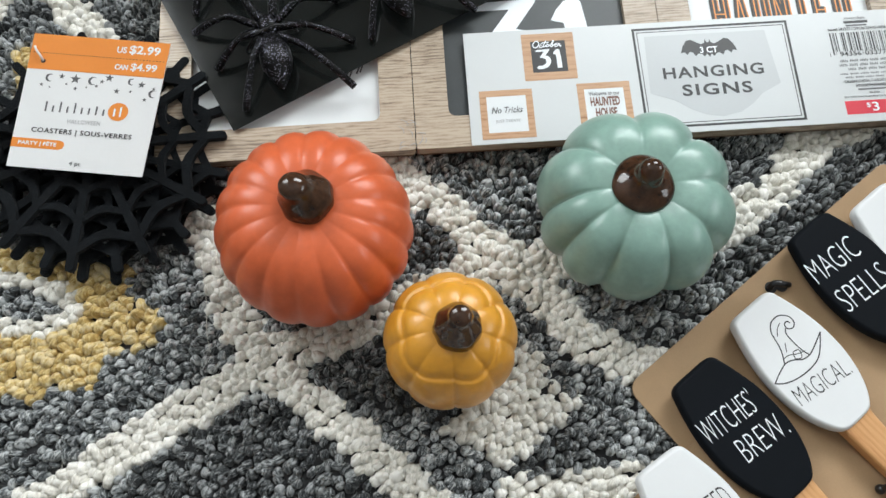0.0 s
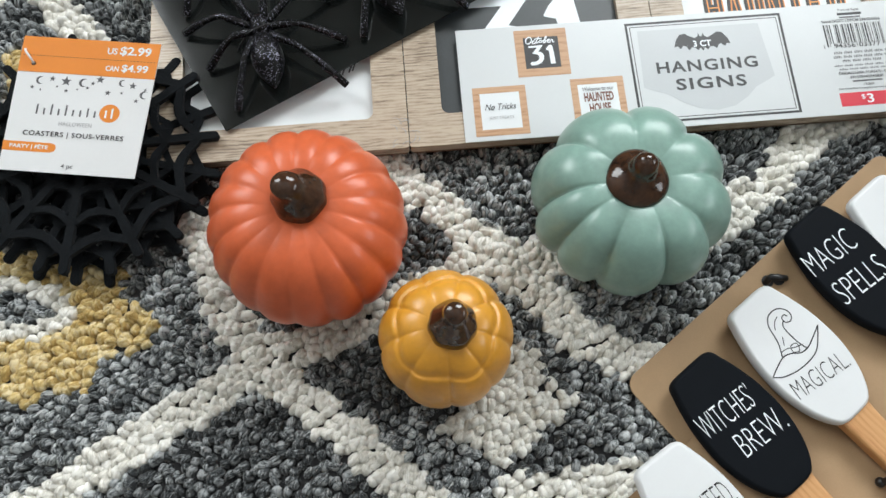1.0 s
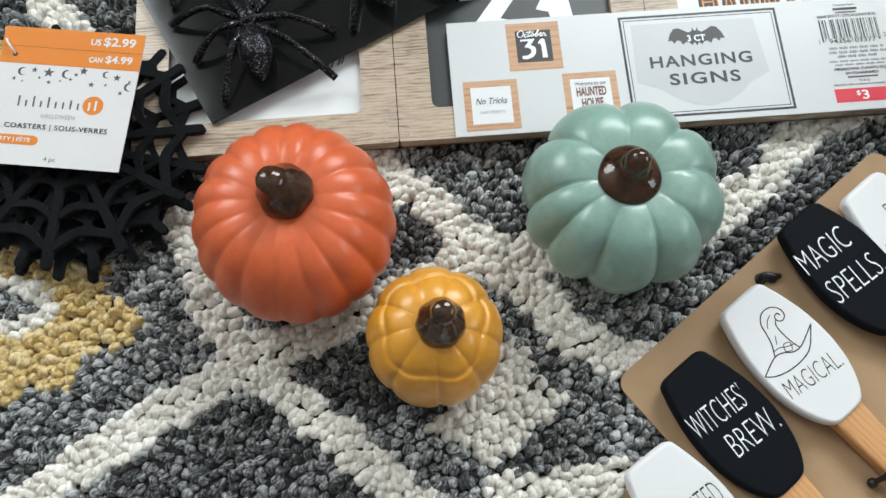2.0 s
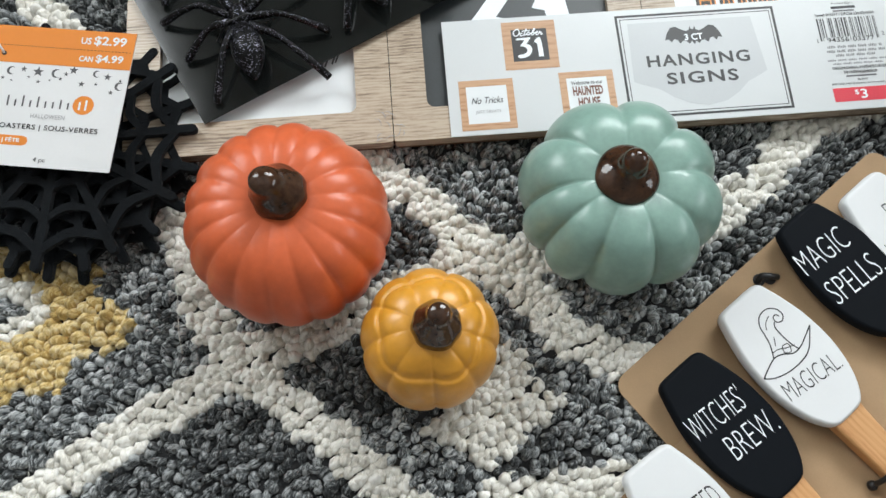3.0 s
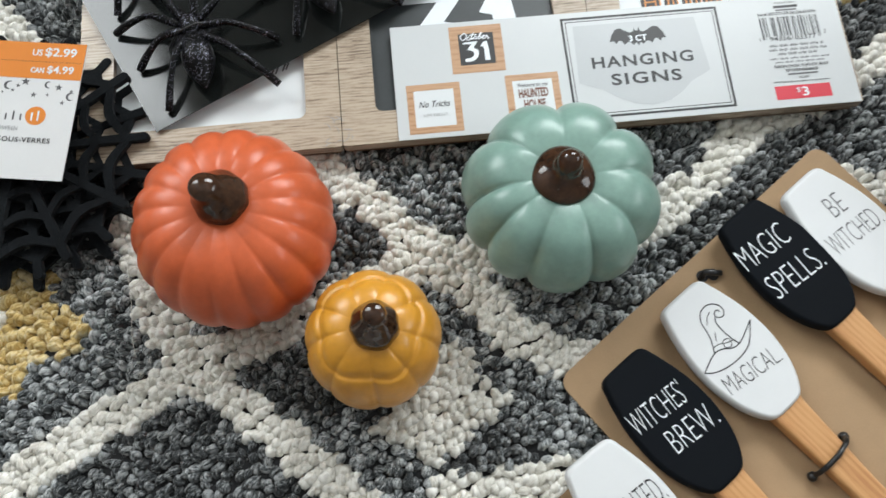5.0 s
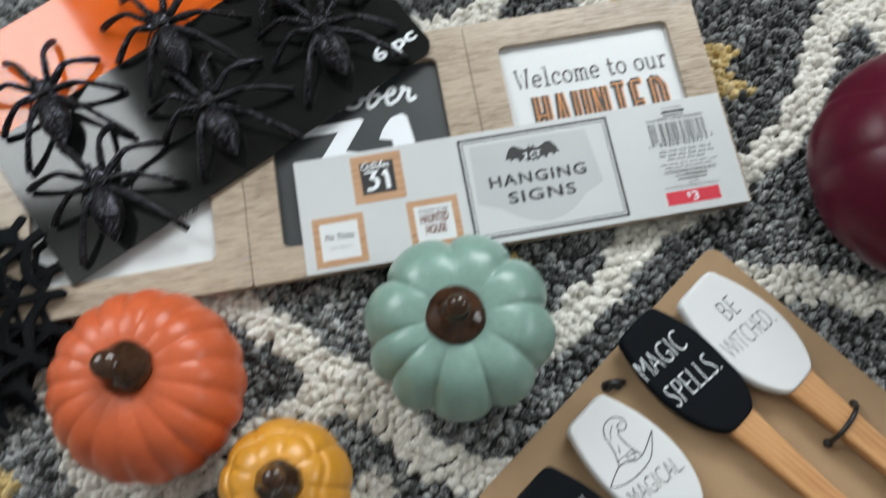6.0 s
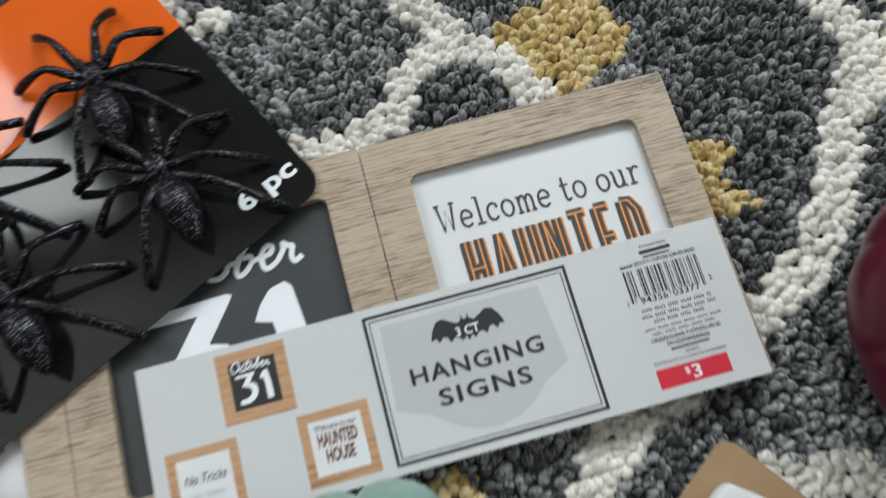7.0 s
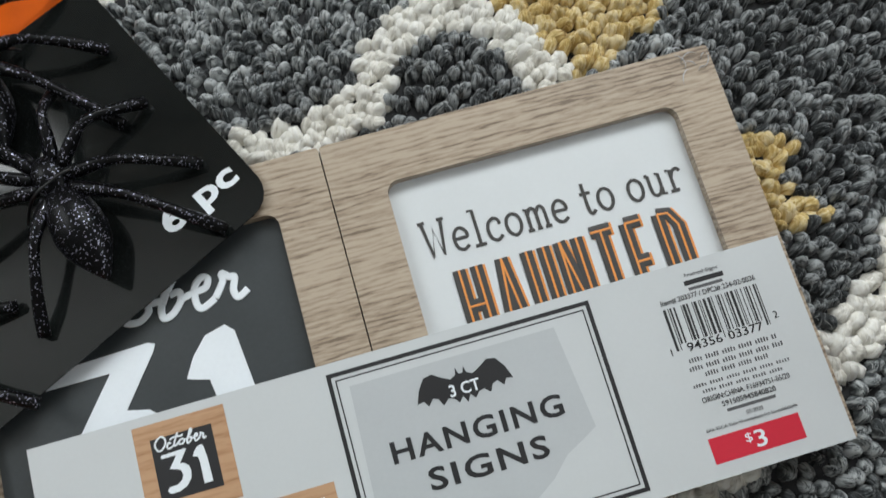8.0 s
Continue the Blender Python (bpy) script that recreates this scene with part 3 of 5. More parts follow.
typewriter("Welcome to our", xc + 0.0206, 0.3437, FACE + 0.0002, 0.0760, 0.0102, 0.00095, panel_c)
BLOCK = {
    "H": [[(0.0, 0.0), (0.0, 1.0)], [(1.0, 0.0), (1.0, 1.0)], [(0.0, 0.64), (1.0, 0.64)]],
    "A": [[(-0.1, 0.0), (0.5, 1.0)], [(1.1, 0.0), (0.5, 1.0)], [(0.1, 0.3), (0.9, 0.3)]],
    "U": [[(0.0, 1.0), (0.0, 0.15), (0.5, 0.0), (1.0, 0.15), (1.0, 1.0)]],
    "N": [[(0.0, 0.0), (0.0, 1.0)], [(1.0, 0.0), (1.0, 1.0)], [(0.0, 1.0), (1.0, 0.0)]],
    "T": [[(-0.1, 1.0), (1.1, 1.0)], [(0.5, 1.0), (0.5, 0.0)]],
    "E": [[(0.0, 0.0), (0.0, 1.0)], [(0.0, 1.0), (0.9, 1.0)], [(0.0, 0.62), (0.8, 0.62)], [(0.0, 0.0), (0.9, 0.0)]],
    "D": [[(0.0, 0.0), (0.0, 1.0)], [(0.0, 1.0), (0.6, 0.99), (1.0, 0.86), (1.0, 0.15), (0.6, 0.0), (0.0, 0.0)]],
}
for i, c in enumerate("HAUNTED"):
    x = xc + 0.0281 + i * 0.00962
    for dx, dy, pen, z, ink in ((0.0007, -0.0002, 0.0037, 0.00008, ORANGE_INK), (0.0, 0.0, 0.0037, 0.00030, HAUNT_INK), (0.0, 0.0, 0.00065, 0.00046, ORANGE_INK)):
        bm = bmesh.new()
        for pts in BLOCK[c]:
            ribbon([(x + dx + 0.0049 * px, 0.3088 + dy + 0.0296 * py) for px, py in pts], pen, FACE + z, bm)
        part("lettering", bm, ink, panel_c)

# printed band round the pack
band = thing("label_band", 0.137, 0.2952, TOP, "glossy white printed card band wrapped round the signs", "label", "pack of three hanging signs")
LX0, LX1, LY0, LY1, LZ = 0.0342, 0.2403, 0.2668, 0.3232, TOP + 0.0006
part("card", slab(rect(LX0, LY0, LX1, LY1), TOP + 0.0002, LZ), LABEL, band)
P = LZ + 0.00008


def print_rect(x0, y0, x1, y1, mat, z=P, name="print_block"):
    return part(name, slab(rect(x0, y0, x1, y1), z - 0.00006, z), mat, band)


def print_frame(x0, y0, x1, y1, w, mat, z=P):
    return part("print_frame", frame_ring(rect(x0, y0, x1, y1), rect(x0 + w, y0 + w, x1 - w, y1 - w), z - 0.00006, z), mat, band)


print_frame(0.1122, 0.2694, 0.1846, 0.3204, 0.0011, INK)
print_frame(0.1142, 0.2714, 0.1826, 0.3184, 0.00035, INK)
part("print_panel", slab([(0.1175, 0.3160), (0.1165, 0.2870), (0.1215, 0.2850), (0.1270, 0.2830), (0.1330, 0.2785), (0.1400, 0.2750), (0.1480, 0.2736), (0.1560, 0.2752), (0.1620, 0.2790), (0.1670, 0.2838), (0.1720, 0.2862), (0.1762, 0.2885), (0.1735, 0.3160)], P - 0.00006, P), LABEL_GREY, band)
HALF_BAT = [(0.0, 0.0060), (0.0006, 0.0062), (0.0011, 0.0078), (0.0015, 0.0060), (0.0030, 0.0052), (0.0050, 0.0062), (0.0075, 0.0078), (0.0098, 0.0074), (0.0118, 0.0046), (0.0130, 0.0012), (0.0112, 0.0016), (0.0102, 0.0), (0.0088, 0.0016), (0.0074, 0.0012), (0.0064, -0.0008), (0.0048, 0.0006), (0.0034, 0.0002), (0.0022, -0.0012), (0.0010, 0.0002), (0.0, -0.0016)]
bat = [(0.1463 + x, 0.3052 + y) for x, y in HALF_BAT] + [(0.1463 - x, 0.3052 + y) for x, y in HALF_BAT[-2:0:-1]]
part("bat_print", slab(bat, P, P + 0.00008), INK, band)
lettering("3 CT", 0.1463, 0.3058, P + 0.00012, 0.0082, 0.0032, WHITE_INK, band, 0, 0.02, centre=True)
lettering("HANGING", 0.1466, 0.2935, P + 0.00006, 0.0460, 0.0058, INK, band, 0, 0.022, 0, 1.15, centre=True)
lettering("SIGNS", 0.1470, 0.2845, P + 0.00006, 0.0318, 0.0058, INK, band, 0, 0.022, 0, 1.15, centre=True)


def small_picture(x0, y0, size, face, w=0.0031):
    part("picture_frame", frame_ring(rect(x0, y0, x0 + size, y0 + size), rect(x0 + w, y0 + w, x0 + size - w, y0 + size - w), P - 0.00006, P), PICTURE_OAK, band)
    print_rect(x0 + w, y0 + w, x0 + size - w, y0 + size - w, face, P - 0.00001, "picture_panel")


small_picture(0.0608, 0.2968, 0.0240, INK, 0.0040)
october(0.0608, 0.2968, 0.000208, P + 0.0001, 0.00050, band)
small_picture(0.0392, 0.2690, 0.0240, WHITE_PRINT)
lettering("No Tricks", 0.0512, 0.2815, P + 0.0001, 0.0140, 0.0030, INK, band, 0, 0, 0.35, centre=True)
lettering("JUST TREATS", 0.0512, 0.2765, P + 0.0001, 0.0110, 0.0018, INK_PALE, band, 0, 0, 0, centre=True)
small_picture(0.0836, 0.2700, 0.0240, WHITE_PRINT)
lettering("Welcome to our", 0.0956, 0.2875, P + 0.0001, 0.0140, 0.0019, INK_GREY, band, centre=True)
lettering("HAUNTED", 0.0956, 0.2822, P + 0.0001, 0.0132, 0.0045, RUST_INK, band, 0, 0.03, centre=True)
lettering("HOUSE", 0.0956, 0.2768, P + 0.0001, 0.0096, 0.0044, RUST_INK, band, 0, 0.03, centre=True)

# small print, barcode and price
lettering("Framed Signs", 0.2165, 0.3188, P + 0.00006, 0.0095, 0.0013, INK_GREY, band, centre=True)
print_rect(0.2110, 0.3168, 0.2222, 0.3181, INK)
print_rect(0.2117, 0.3153, 0.2214, 0.3161, INK_GREY)
lettering("Item# 203377 / DPCI# 234-02-0036", 0.2165, 0.3131, P + 0.00006, 0.0270, 0.0016, INK, band, 0, 0.002, centre=True)
WIDTHS = "3211222611312411321112323114112213112232111313112213211"
bx = 0.2030
for i, w in enumerate(WIDTHS):
    step = int(w) * 0.000262
    if i % 2 == 0:
        print_rect(bx, 0.3024 if 3 < i < 51 and not 25 < i < 29 else 0.3008, bx + step * 0.92, 0.3122, INK, P, "barcode_bar")
    bx += step
lettering("1", 0.2014, 0.3000, P + 0.00006, 0, 0.0019, INK, band)
lettering("94356", 0.2060, 0.2999, P + 0.00006, 0.0098, 0.0023, INK, band, 0, 0.005)
lettering("03377", 0.2176, 0.2999, P + 0.00006, 0.0098, 0.0023, INK, band, 0, 0.005)
lettering("2", 0.2312, 0.3020, P + 0.00006, 0, 0.0019, INK, band)
for y, a, b, h in ((0.2969, 0.2052, 0.2300, 0.0013), (0.2947, 0.2046, 0.2306, 0.0013), (0.2926, 0.2082, 0.2262, 0.0013), (0.2904, 0.2040, 0.2312, 0.0009), (0.2886, 0.2060, 0.2292, 0.0009)):
    bm = bmesh.new()
    x, k = a, 0
    while x < b:
        if k % 6 != 5:
            slab(rect(x, y, x + 0.00042, y + h * (0.95 if k % 4 else 0.75)), P - 0.00006, P, bm)
        x += 0.00078
        k += 1
    part("print_line", bm, INK_GREY, band)
lettering("ORIGIN:CHINA. F16934751-05/20", 0.2172, 0.2862, P + 0.00006, 0.0245, 0.0014, INK, band, 0, 0.0, centre=True)
lettering("591505945840820", 0.2172, 0.2840, P + 0.00006, 0.0150, 0.0014, INK, band, 0, 0.004, centre=True)
print_rect(0.2105, 0.2824, 0.2240, 0.2832, INK_GREY)
lettering("05/2020", 0.2174, 0.2805, P + 0.00006, 0.0046, 0.0010, INK_GREY, band, centre=True)
lettering("EPA TSCA Title VI compliant for formaldehyde", 0.2160, 0.2785, P + 0.00006, 0.0252, 0.0011, INK_GREY, band, centre=True)
print_rect(0.2030, 0.2706, 0.2280, 0.2772, RED_INK)
lettering("$", 0.2125, 0.2734, P + 0.00006, 0.0018, 0.0026, WHITE_INK, band)
lettering("3", 0.2149, 0.2717, P + 0.00006, 0.0030, 0.0044, WHITE_INK, band, 0, 0.01)


def film_wrinkles(name, x, y, w, h, count, seed):
    """Crinkled ends of shrink film: short creases standing proud, glints painted milky white."""
    rng = random.Random(seed)
    top = thing(name, x, y, TOP, "crinkled clear shrink film with painted glints at the pack's edge", "shrink film", "film ends")
    for _ in range(count):
        px, py = x + rng.uniform(-w, w), y + rng.uniform(-h, h)
        a, ln = rng.uniform(0, math.pi), rng.uniform(0.002, 0.006)
        pts = [(px + ln * t * math.cos(a + t), py + ln * t * math.sin(a + t), TOP + 0.0003 + 0.0005 * math.sin(3 * t)) for t in np.linspace(0, 1, 6)]
        part("crease", tube(pts, [0.00004, 0.00012, 0.00019, 0.00016, 0.0001, 0.00004], 6, None, 0.6), FILM_GLINTS, top, smooth=True)
    return top


film_wrinkles("shrink_film", 0.008, 0.2740, 0.007, 0.006, 12, 3)
film_wrinkles("shrink_film", 0.2365, 0.3785, 0.004, 0.004, 10, 5)

# clear hanging tab behind the pack
tab = tagged(new("hang_tab"), "clear plastic hanging tab behind the signs", "hang tab")
bmesh_tab = bmesh.new()
arc_out = [(0.0713 + 0.0150 * math.cos(t), 0.3965 + 0.0135 * math.sin(t)) for t in np.linspace(-0.75, math.pi + 0.2, 26)]
arc_in = [(0.0718 + 0.0058 * math.cos(t), 0.3955 + 0.0055 * math.sin(t)) for t in np.linspace(-1.1, math.pi + 0.6, 26)]
rows_tab = [[bmesh_tab.verts.new((x, y, z)) for x, y in pts] for pts, z in ((arc_out, 0.0048), (arc_in, 0.0048), (arc_in, 0.0055), (arc_out, 0.0055))]
for q in range(4):
    for i in range(25):
        bmesh_tab.faces.new((rows_tab[q][i], rows_tab[q][i + 1], rows_tab[(q + 1) % 4][i + 1], rows_tab[(q + 1) % 4][i]))
for i in (0, 25):
    bmesh_tab.faces.new([rows_tab[q][i] for q in range(4)])
part("tab_plate", bmesh_tab, TAB_PLASTIC, tab)


# ---- card of glitter spiders ----
CA = 26.5
CB = (-0.0708, 0.2802)
CARD_Z = 0.0116


def card_pt(u, v):
    return placed([(u, v)], *CB, CA)[0]


card = thing("spider_card", *card_pt(0.1, 0.07), TOP + 0.0006, "glossy black and orange backing card lying on the signs", "backing card")
outline = rounded(0.0, 0.0, 0.2035, 0.140, 0.008)
black_part = [(0.0, 0.0)] + [p for p in rounded(0.0, 0.0, 0.2035, 0.140, 0.008) if p[1] < 0.07 and p[0] > 0.1] + [(0.2035, 0.0865), (0.0, 0.0865)]
orange_part = [(0.0, 0.0865), (0.2035, 0.0865)] + [p for p in outline if p[1] > 0.1]
part("black_print", slab(placed(black_part, *CB, CA), CARD_Z - 0.0005, CARD_Z), CARD_BLACK, card, "glossy black lower part")
part("header", slab(placed(orange_part, *CB, CA), CARD_Z - 0.0005, CARD_Z), CARD_ORANGE, card, "glossy orange header")
# black disc and bar paint the shade of the hole and slit
part("hole_shade_disc", slab(placed([(0.1005 + 0.0032 * math.cos(t), 0.1300 + 0.0032 * math.sin(t)) for t in np.linspace(0, 2 * math.pi, 20, endpoint=False)], *CB, CA), CARD_Z, CARD_Z + 0.0001), INK, card, "black disc painted as the shade in the hanging hole")
part("slit_shade_bar", slab(placed(rect(0.119, 0.1195, 0.122, 0.1203), *CB, CA), CARD_Z, CARD_Z + 0.0001), INK, card)
lettering("6 pc", *card_pt(0.1755, 0.0080), CARD_Z + 0.0001, 0.0240, 0.0100, WHITE_INK, card, CA, 0.03)


def spider(x, y, turn, seed, bend):
    """A spread glitter spider with eight jointed legs, tied to the card by a thin band."""
    rng = random.Random(seed)
    z = CARD_Z
    top = thing("glitter_spider", x, y, z, "black glitter plastic spider with spread legs, tied to the card", "toy spider", "spiders on the card")
    place = lambda px, py, pz: (*placed([(px, py)], x, y, turn)[0], z + pz)

    def blob(name, cy, rx, ry, rz, zc, taper):
        bm = bmesh.new()
        bmesh.ops.create_uvsphere(bm, u_segments=24, v_segments=16, radius=1.0)
        for v in bm.verts:
            k = 1 - taper * max(0.0, -v.co.y) ** 1.6
            v.co = Vector(place(v.co.x * rx * k, cy + v.co.y * ry, zc + v.co.z * rz * k))
        part(name, bm, GLITTER, top, smooth=True)

    blob("abdomen", 0.0, 0.0072, 0.0148, 0.0060, 0.0080, 0.66)
    blob("thorax", 0.0175, 0.0046, 0.0066, 0.0036, 0.0082, 0.2)
    for sx in (-0.0021, 0.0021):
        part("pincer", tube([place(sx, 0.0225, 0.008), place(sx * 1.3, 0.0262, 0.0082), place(sx * 1.25, 0.0275, 0.0072)], [0.0013, 0.0011, 0.0005], 8), GLITTER, top, smooth=True)
    reach = {-1: [(0.016, 0.0450), (0.0315, 0.0300), (0.0285, 0.0095), (0.0210, -0.0140)], 1: [(0.012, 0.0455), (0.0310, 0.0264), (0.0365, 0.0045), (0.0294, -0.0175)]}
    roots = [(0.0030, 0.0215), (0.0042, 0.0190), (0.0042, 0.0160), (0.0035, 0.0125)]
    for side in (-1, 1):
        for (tx, ty), (rx, ry) in zip(reach[side], roots):
            tx, ty = tx + rng.uniform(-0.003, 0.003) + side * bend, ty + rng.uniform(-0.003, 0.003)
            mx, my = rx + 0.42 * (tx - rx), ry + 0.42 * (ty - ry) + 0.0035 * (1 if ty > 0.01 else 0.4)
            raw = [(side * rx, ry, 0.0085), (side * (rx + mx) / 2, (ry + my) / 2, 0.0105), (side * mx, my, 0.0108), (side * (mx + 0.55 * (tx - mx)), my + 0.55 * (ty - my), 0.0072), (side * tx, ty, 0.0018)]
            line = smooth_line(raw, 4)
            rad = [0.00170 + 0.00025 * math.sin(9 * i / len(line)) - 0.0002 * i / len(line) for i in range(len(line))]
            part("leg", tube([place(*p) for p in line], rad, 8), GLITTER, top, smooth=True)
    band_pts = smooth_line([(-0.0125, 0.0130, 0.0012), (-0.0060, 0.0138, 0.0105), (0.0, 0.0146, 0.0122), (0.0060, 0.0156, 0.0108), (0.0125, 0.0165, 0.0012)], 5)
    part("tie_band", tube([place(*p) for p in band_pts], 0.00045, 6), TIE, top, "thin black tie band", True)
    return top


for i, (sx, sy, st, sb) in enumerate(((0.0435, 0.4132, 11, 0.0), (-0.0140, 0.3876, 17, 0.001), (0.0617, 0.3724, 17, 0.001), (0.0052, 0.3408, 20, 0.002), (-0.0500, 0.3092, 12, 0.0), (-0.0725, 0.3600, 15, -0.001))):
    spider(sx, sy, st, 40 + i, sb)


# ---- felt web coasters and their tag ----
def coaster(cx, cy, z, radius, turn, spokes=11):
    top = thing("web_coaster", cx, cy, z, "black felt spider web coaster in a stack on the rug", "coaster", "stack of web coasters")
    for k in range(spokes):
        a = radians(turn + 360 * k / spokes)
        c, s = math.cos(a), math.sin(a)
        pts = [(cx + r * c, cy + r * s) for r in np.linspace(0.0, radius, 6)]
        w = [0.0022, 0.0019, 0.0017, 0.0017, 0.0019, 0.0020]
        left = [(x - wi * s, y + wi * c) for (x, y), wi in zip(pts, w)]
        right = [(x + wi * s, y - wi * c) for (x, y), wi in zip(pts, w)]
        tip = [(pts[-1][0] + 0.0019 * math.cos(a + q), pts[-1][1] + 0.0019 * math.sin(a + q)) for q in (-0.8, 0, 0.8)]
        part("spoke", slab(right + tip + left[::-1], z, z + 0.0030, bev=0.0004), FELT, top)
    b = 2 * math.pi / spokes
    for share, sag, w in ((0.40, 0.86, 0.0016), (0.64, 0.86, 0.0017), (0.88, 0.86, 0.0021)):
        for k in range(spokes):
            a0 = radians(turn) + b * k
            mid = [(share * radius * (1 - (1 - sag) * math.sin(math.pi * q)), a0 + b * q) for q in np.linspace(0, 1, 9)]
            out = [(cx + (r + w) * math.cos(t), cy + (r + w) * math.sin(t)) for r, t in mid]
            inn = [(cx + (r - w) * math.cos(t), cy + (r - w) * math.sin(t)) for r, t in mid]
            part("web_strand", slab(out + inn[::-1], z + 0.0002, z + 0.0028), FELT, top)
    return top


for ccx, ccy, cz, cr, ct in ((-0.1285, 0.2725, 0.0005, 0.0555, 14), (-0.1300, 0.2740, 0.0040, 0.0560, 2), (-0.1290, 0.2750, 0.0075, 0.0555, 18), (-0.1312, 0.2765, 0.0112, 0.0560, -97)):
    coaster(ccx, ccy, cz, cr, ct)

# price tag: a plane leaning on the coasters, drawn in its own flat measure
TAG_W, TAG_H = 0.0585, 0.0640
corner = Vector((-0.1655, 0.2665, 0.0190))
ex, ey = Vector((0.0583, -0.0094, 0.0005)) / TAG_W, Vector((0.0157, 0.0533, 0.0164)) / TAG_H
TM = Matrix.Translation(corner) @ Matrix((ex, ey, ex.cross(ey).normalized())).transposed().to_4x4()
tag = thing("price_tag", -0.128, 0.286, 0.0145, "orange and white card price tag on the coasters", "price tag")


def on_tag(name, pts, z0, z1, mat, label=""):
    bm = slab(pts, z0, z1)
    bm.transform(TM)
    return part(name, bm, mat, tag, label)


def tag_text(text, x, y, w, h, mat, weight=0.0, spacing=1.0, centre=False):
    lettering(text, x, y, 0.0006, w, h, mat, tag, 0, weight, 0, spacing, centre, TM)


on_tag("card", rect(0, 0, TAG_W, TAG_H), 0, 0.0005, TAG_WHITE)
on_tag("orange_header", rect(0, TAG_H - 0.0168, TAG_W, TAG_H), 0.0005, 0.0006, TAG_ORANGE, "orange printed header")
for i in range(40):
    on_tag("perforation", rect(0.001 + i * 0.00143, TAG_H - 0.0090, 0.0018 + i * 0.00143, TAG_H - 0.00875), 0.0006, 0.00065, RUST_INK)
tag_text("US", 0.0365, TAG_H - 0.0062, 0.0042, 0.0030, WHITE_INK, 0.02)
tag_text("$2.99", 0.0418, TAG_H - 0.0068, 0.0132, 0.0046, WHITE_INK, 0.022)
tag_text("CAN", 0.0370, TAG_H - 0.0142, 0.0056, 0.0026, WHITE_INK, 0.03)
tag_text("$4.99", 0.0438, TAG_H - 0.0146, 0.0112, 0.0040, WHITE_INK, 0.022)
rng = random.Random(7)


def star(x, y, r):
    on_tag("star_print", [(x + (r if k % 2 == 0 else r * 0.42) * math.cos(math.pi / 2 + k * math.pi / 5), y + (r if k % 2 == 0 else r * 0.42) * math.sin(math.pi / 2 + k * math.pi / 5)) for k in range(10)], 0.0005, 0.00056, INK_GREY)


def moon(x, y, r):
    outer_arc = [(x + r * math.cos(t), y + r * math.sin(t)) for t in np.linspace(0.9, 2 * math.pi - 0.9, 14)]
    inner_arc = [(x + r * 0.35 + r * 0.82 * math.cos(t), y + r * 0.82 * math.sin(t)) for t in np.linspace(2 * math.pi - 1.15, 1.15, 14)]
    on_tag("moon_print", outer_arc + inner_arc, 0.0005, 0.00056, INK_GREY)


for x, y, r in ((0.0155, 0.0195, 0.0014), (0.0215, 0.0203, 0.0024), (0.0330, 0.0205, 0.0011), (0.0358, 0.0185, 0.0020), (0.0500, 0.0205, 0.0017), (0.0180, 0.0230, 0.0007), (0.0222, 0.0248, 0.0010), (0.0268, 0.0238, 0.0006), (0.0310, 0.0228, 0.0009), (0.0400, 0.0245, 0.0014), (0.0458, 0.0242, 0.0008), (0.0525, 0.0275, 0.0011), (0.0075, 0.0240, 0.0010), (0.0112, 0.0250, 0.0006), (0.0555, 0.0220, 0.0008)):
    star(x, TAG_H - y, r)
for x, y, r in ((0.0105, 0.0205, 0.0019), (0.0290, 0.0205, 0.0020), (0.0455, 0.0195, 0.0016), (0.0555, 0.0245, 0.0019)):
    moon(x, TAG_H - y, r)
# the maker's word mark, as plain strokes and a disc
for k, (low, high) in enumerate(((0, 0.0048), (0, 0.0030), (0, 0.0050), (0, 0.0030), (0, 0.0050), (0, 0.0030), (0, 0.0030), (0, 0.0042), (0, 0.0030))):
    at = 0.0112 + k * 0.0031
    on_tag("word_mark", rect(at, TAG_H - 0.0366 + low, at + 0.0007, TAG_H - 0.0366 + high), 0.0005, 0.00056, INK_GREY)
on_tag("word_disc", [(0.0425 + 0.0043 * math.cos(t), TAG_H - 0.0342 + 0.0043 * math.sin(t)) for t in np.linspace(0, 2 * math.pi, 32, endpoint=False)], 0.0005, 0.00057, TAG_ORANGE)
on_tag("disc_bar", rect(0.0406, TAG_H - 0.0365, 0.0414, TAG_H - 0.0328), 0.00057, 0.00064, WHITE_INK)
on_tag("disc_bar", rect(0.0432, TAG_H - 0.0365, 0.0440, TAG_H - 0.0318), 0.00057, 0.00064, WHITE_INK)
tag_text("HALLOWEEN", 0.0290, TAG_H - 0.0415, 0.0140, 0.0020, INK_PALE, 0, 1.1, True)
tag_text("COASTERS | SOUS-VERRES", 0.0290, TAG_H - 0.0475, 0.0430, 0.0030, INK, 0.01, 1.1, True)
on_tag("orange_flash", [(0, TAG_H - 0.0545), (0.0205, TAG_H - 0.0545), (0.0222, TAG_H - 0.0538), (0.0228, TAG_H - 0.0522), (0.0222, TAG_H - 0.0506), (0.0205, TAG_H - 0.0500), (0, TAG_H - 0.0500)], 0.0005, 0.00057, TAG_ORANGE)
tag_text("PARTY | FÊTE", 0.0030, TAG_H - 0.0536, 0.0165, 0.0028, WHITE_INK, 0.025)
tag_text("4 pc", 0.0290, 0.0020, 0.0050, 0.0026, INK_GREY, 0, 1.0, True)
on_tag("eyelet", [(0.0062 + 0.0010 * math.cos(t), TAG_H - 0.0128 + 0.0010 * math.sin(t)) for t in np.linspace(0, 2 * math.pi, 16, endpoint=False)], 0.0006, 0.00066, INK)
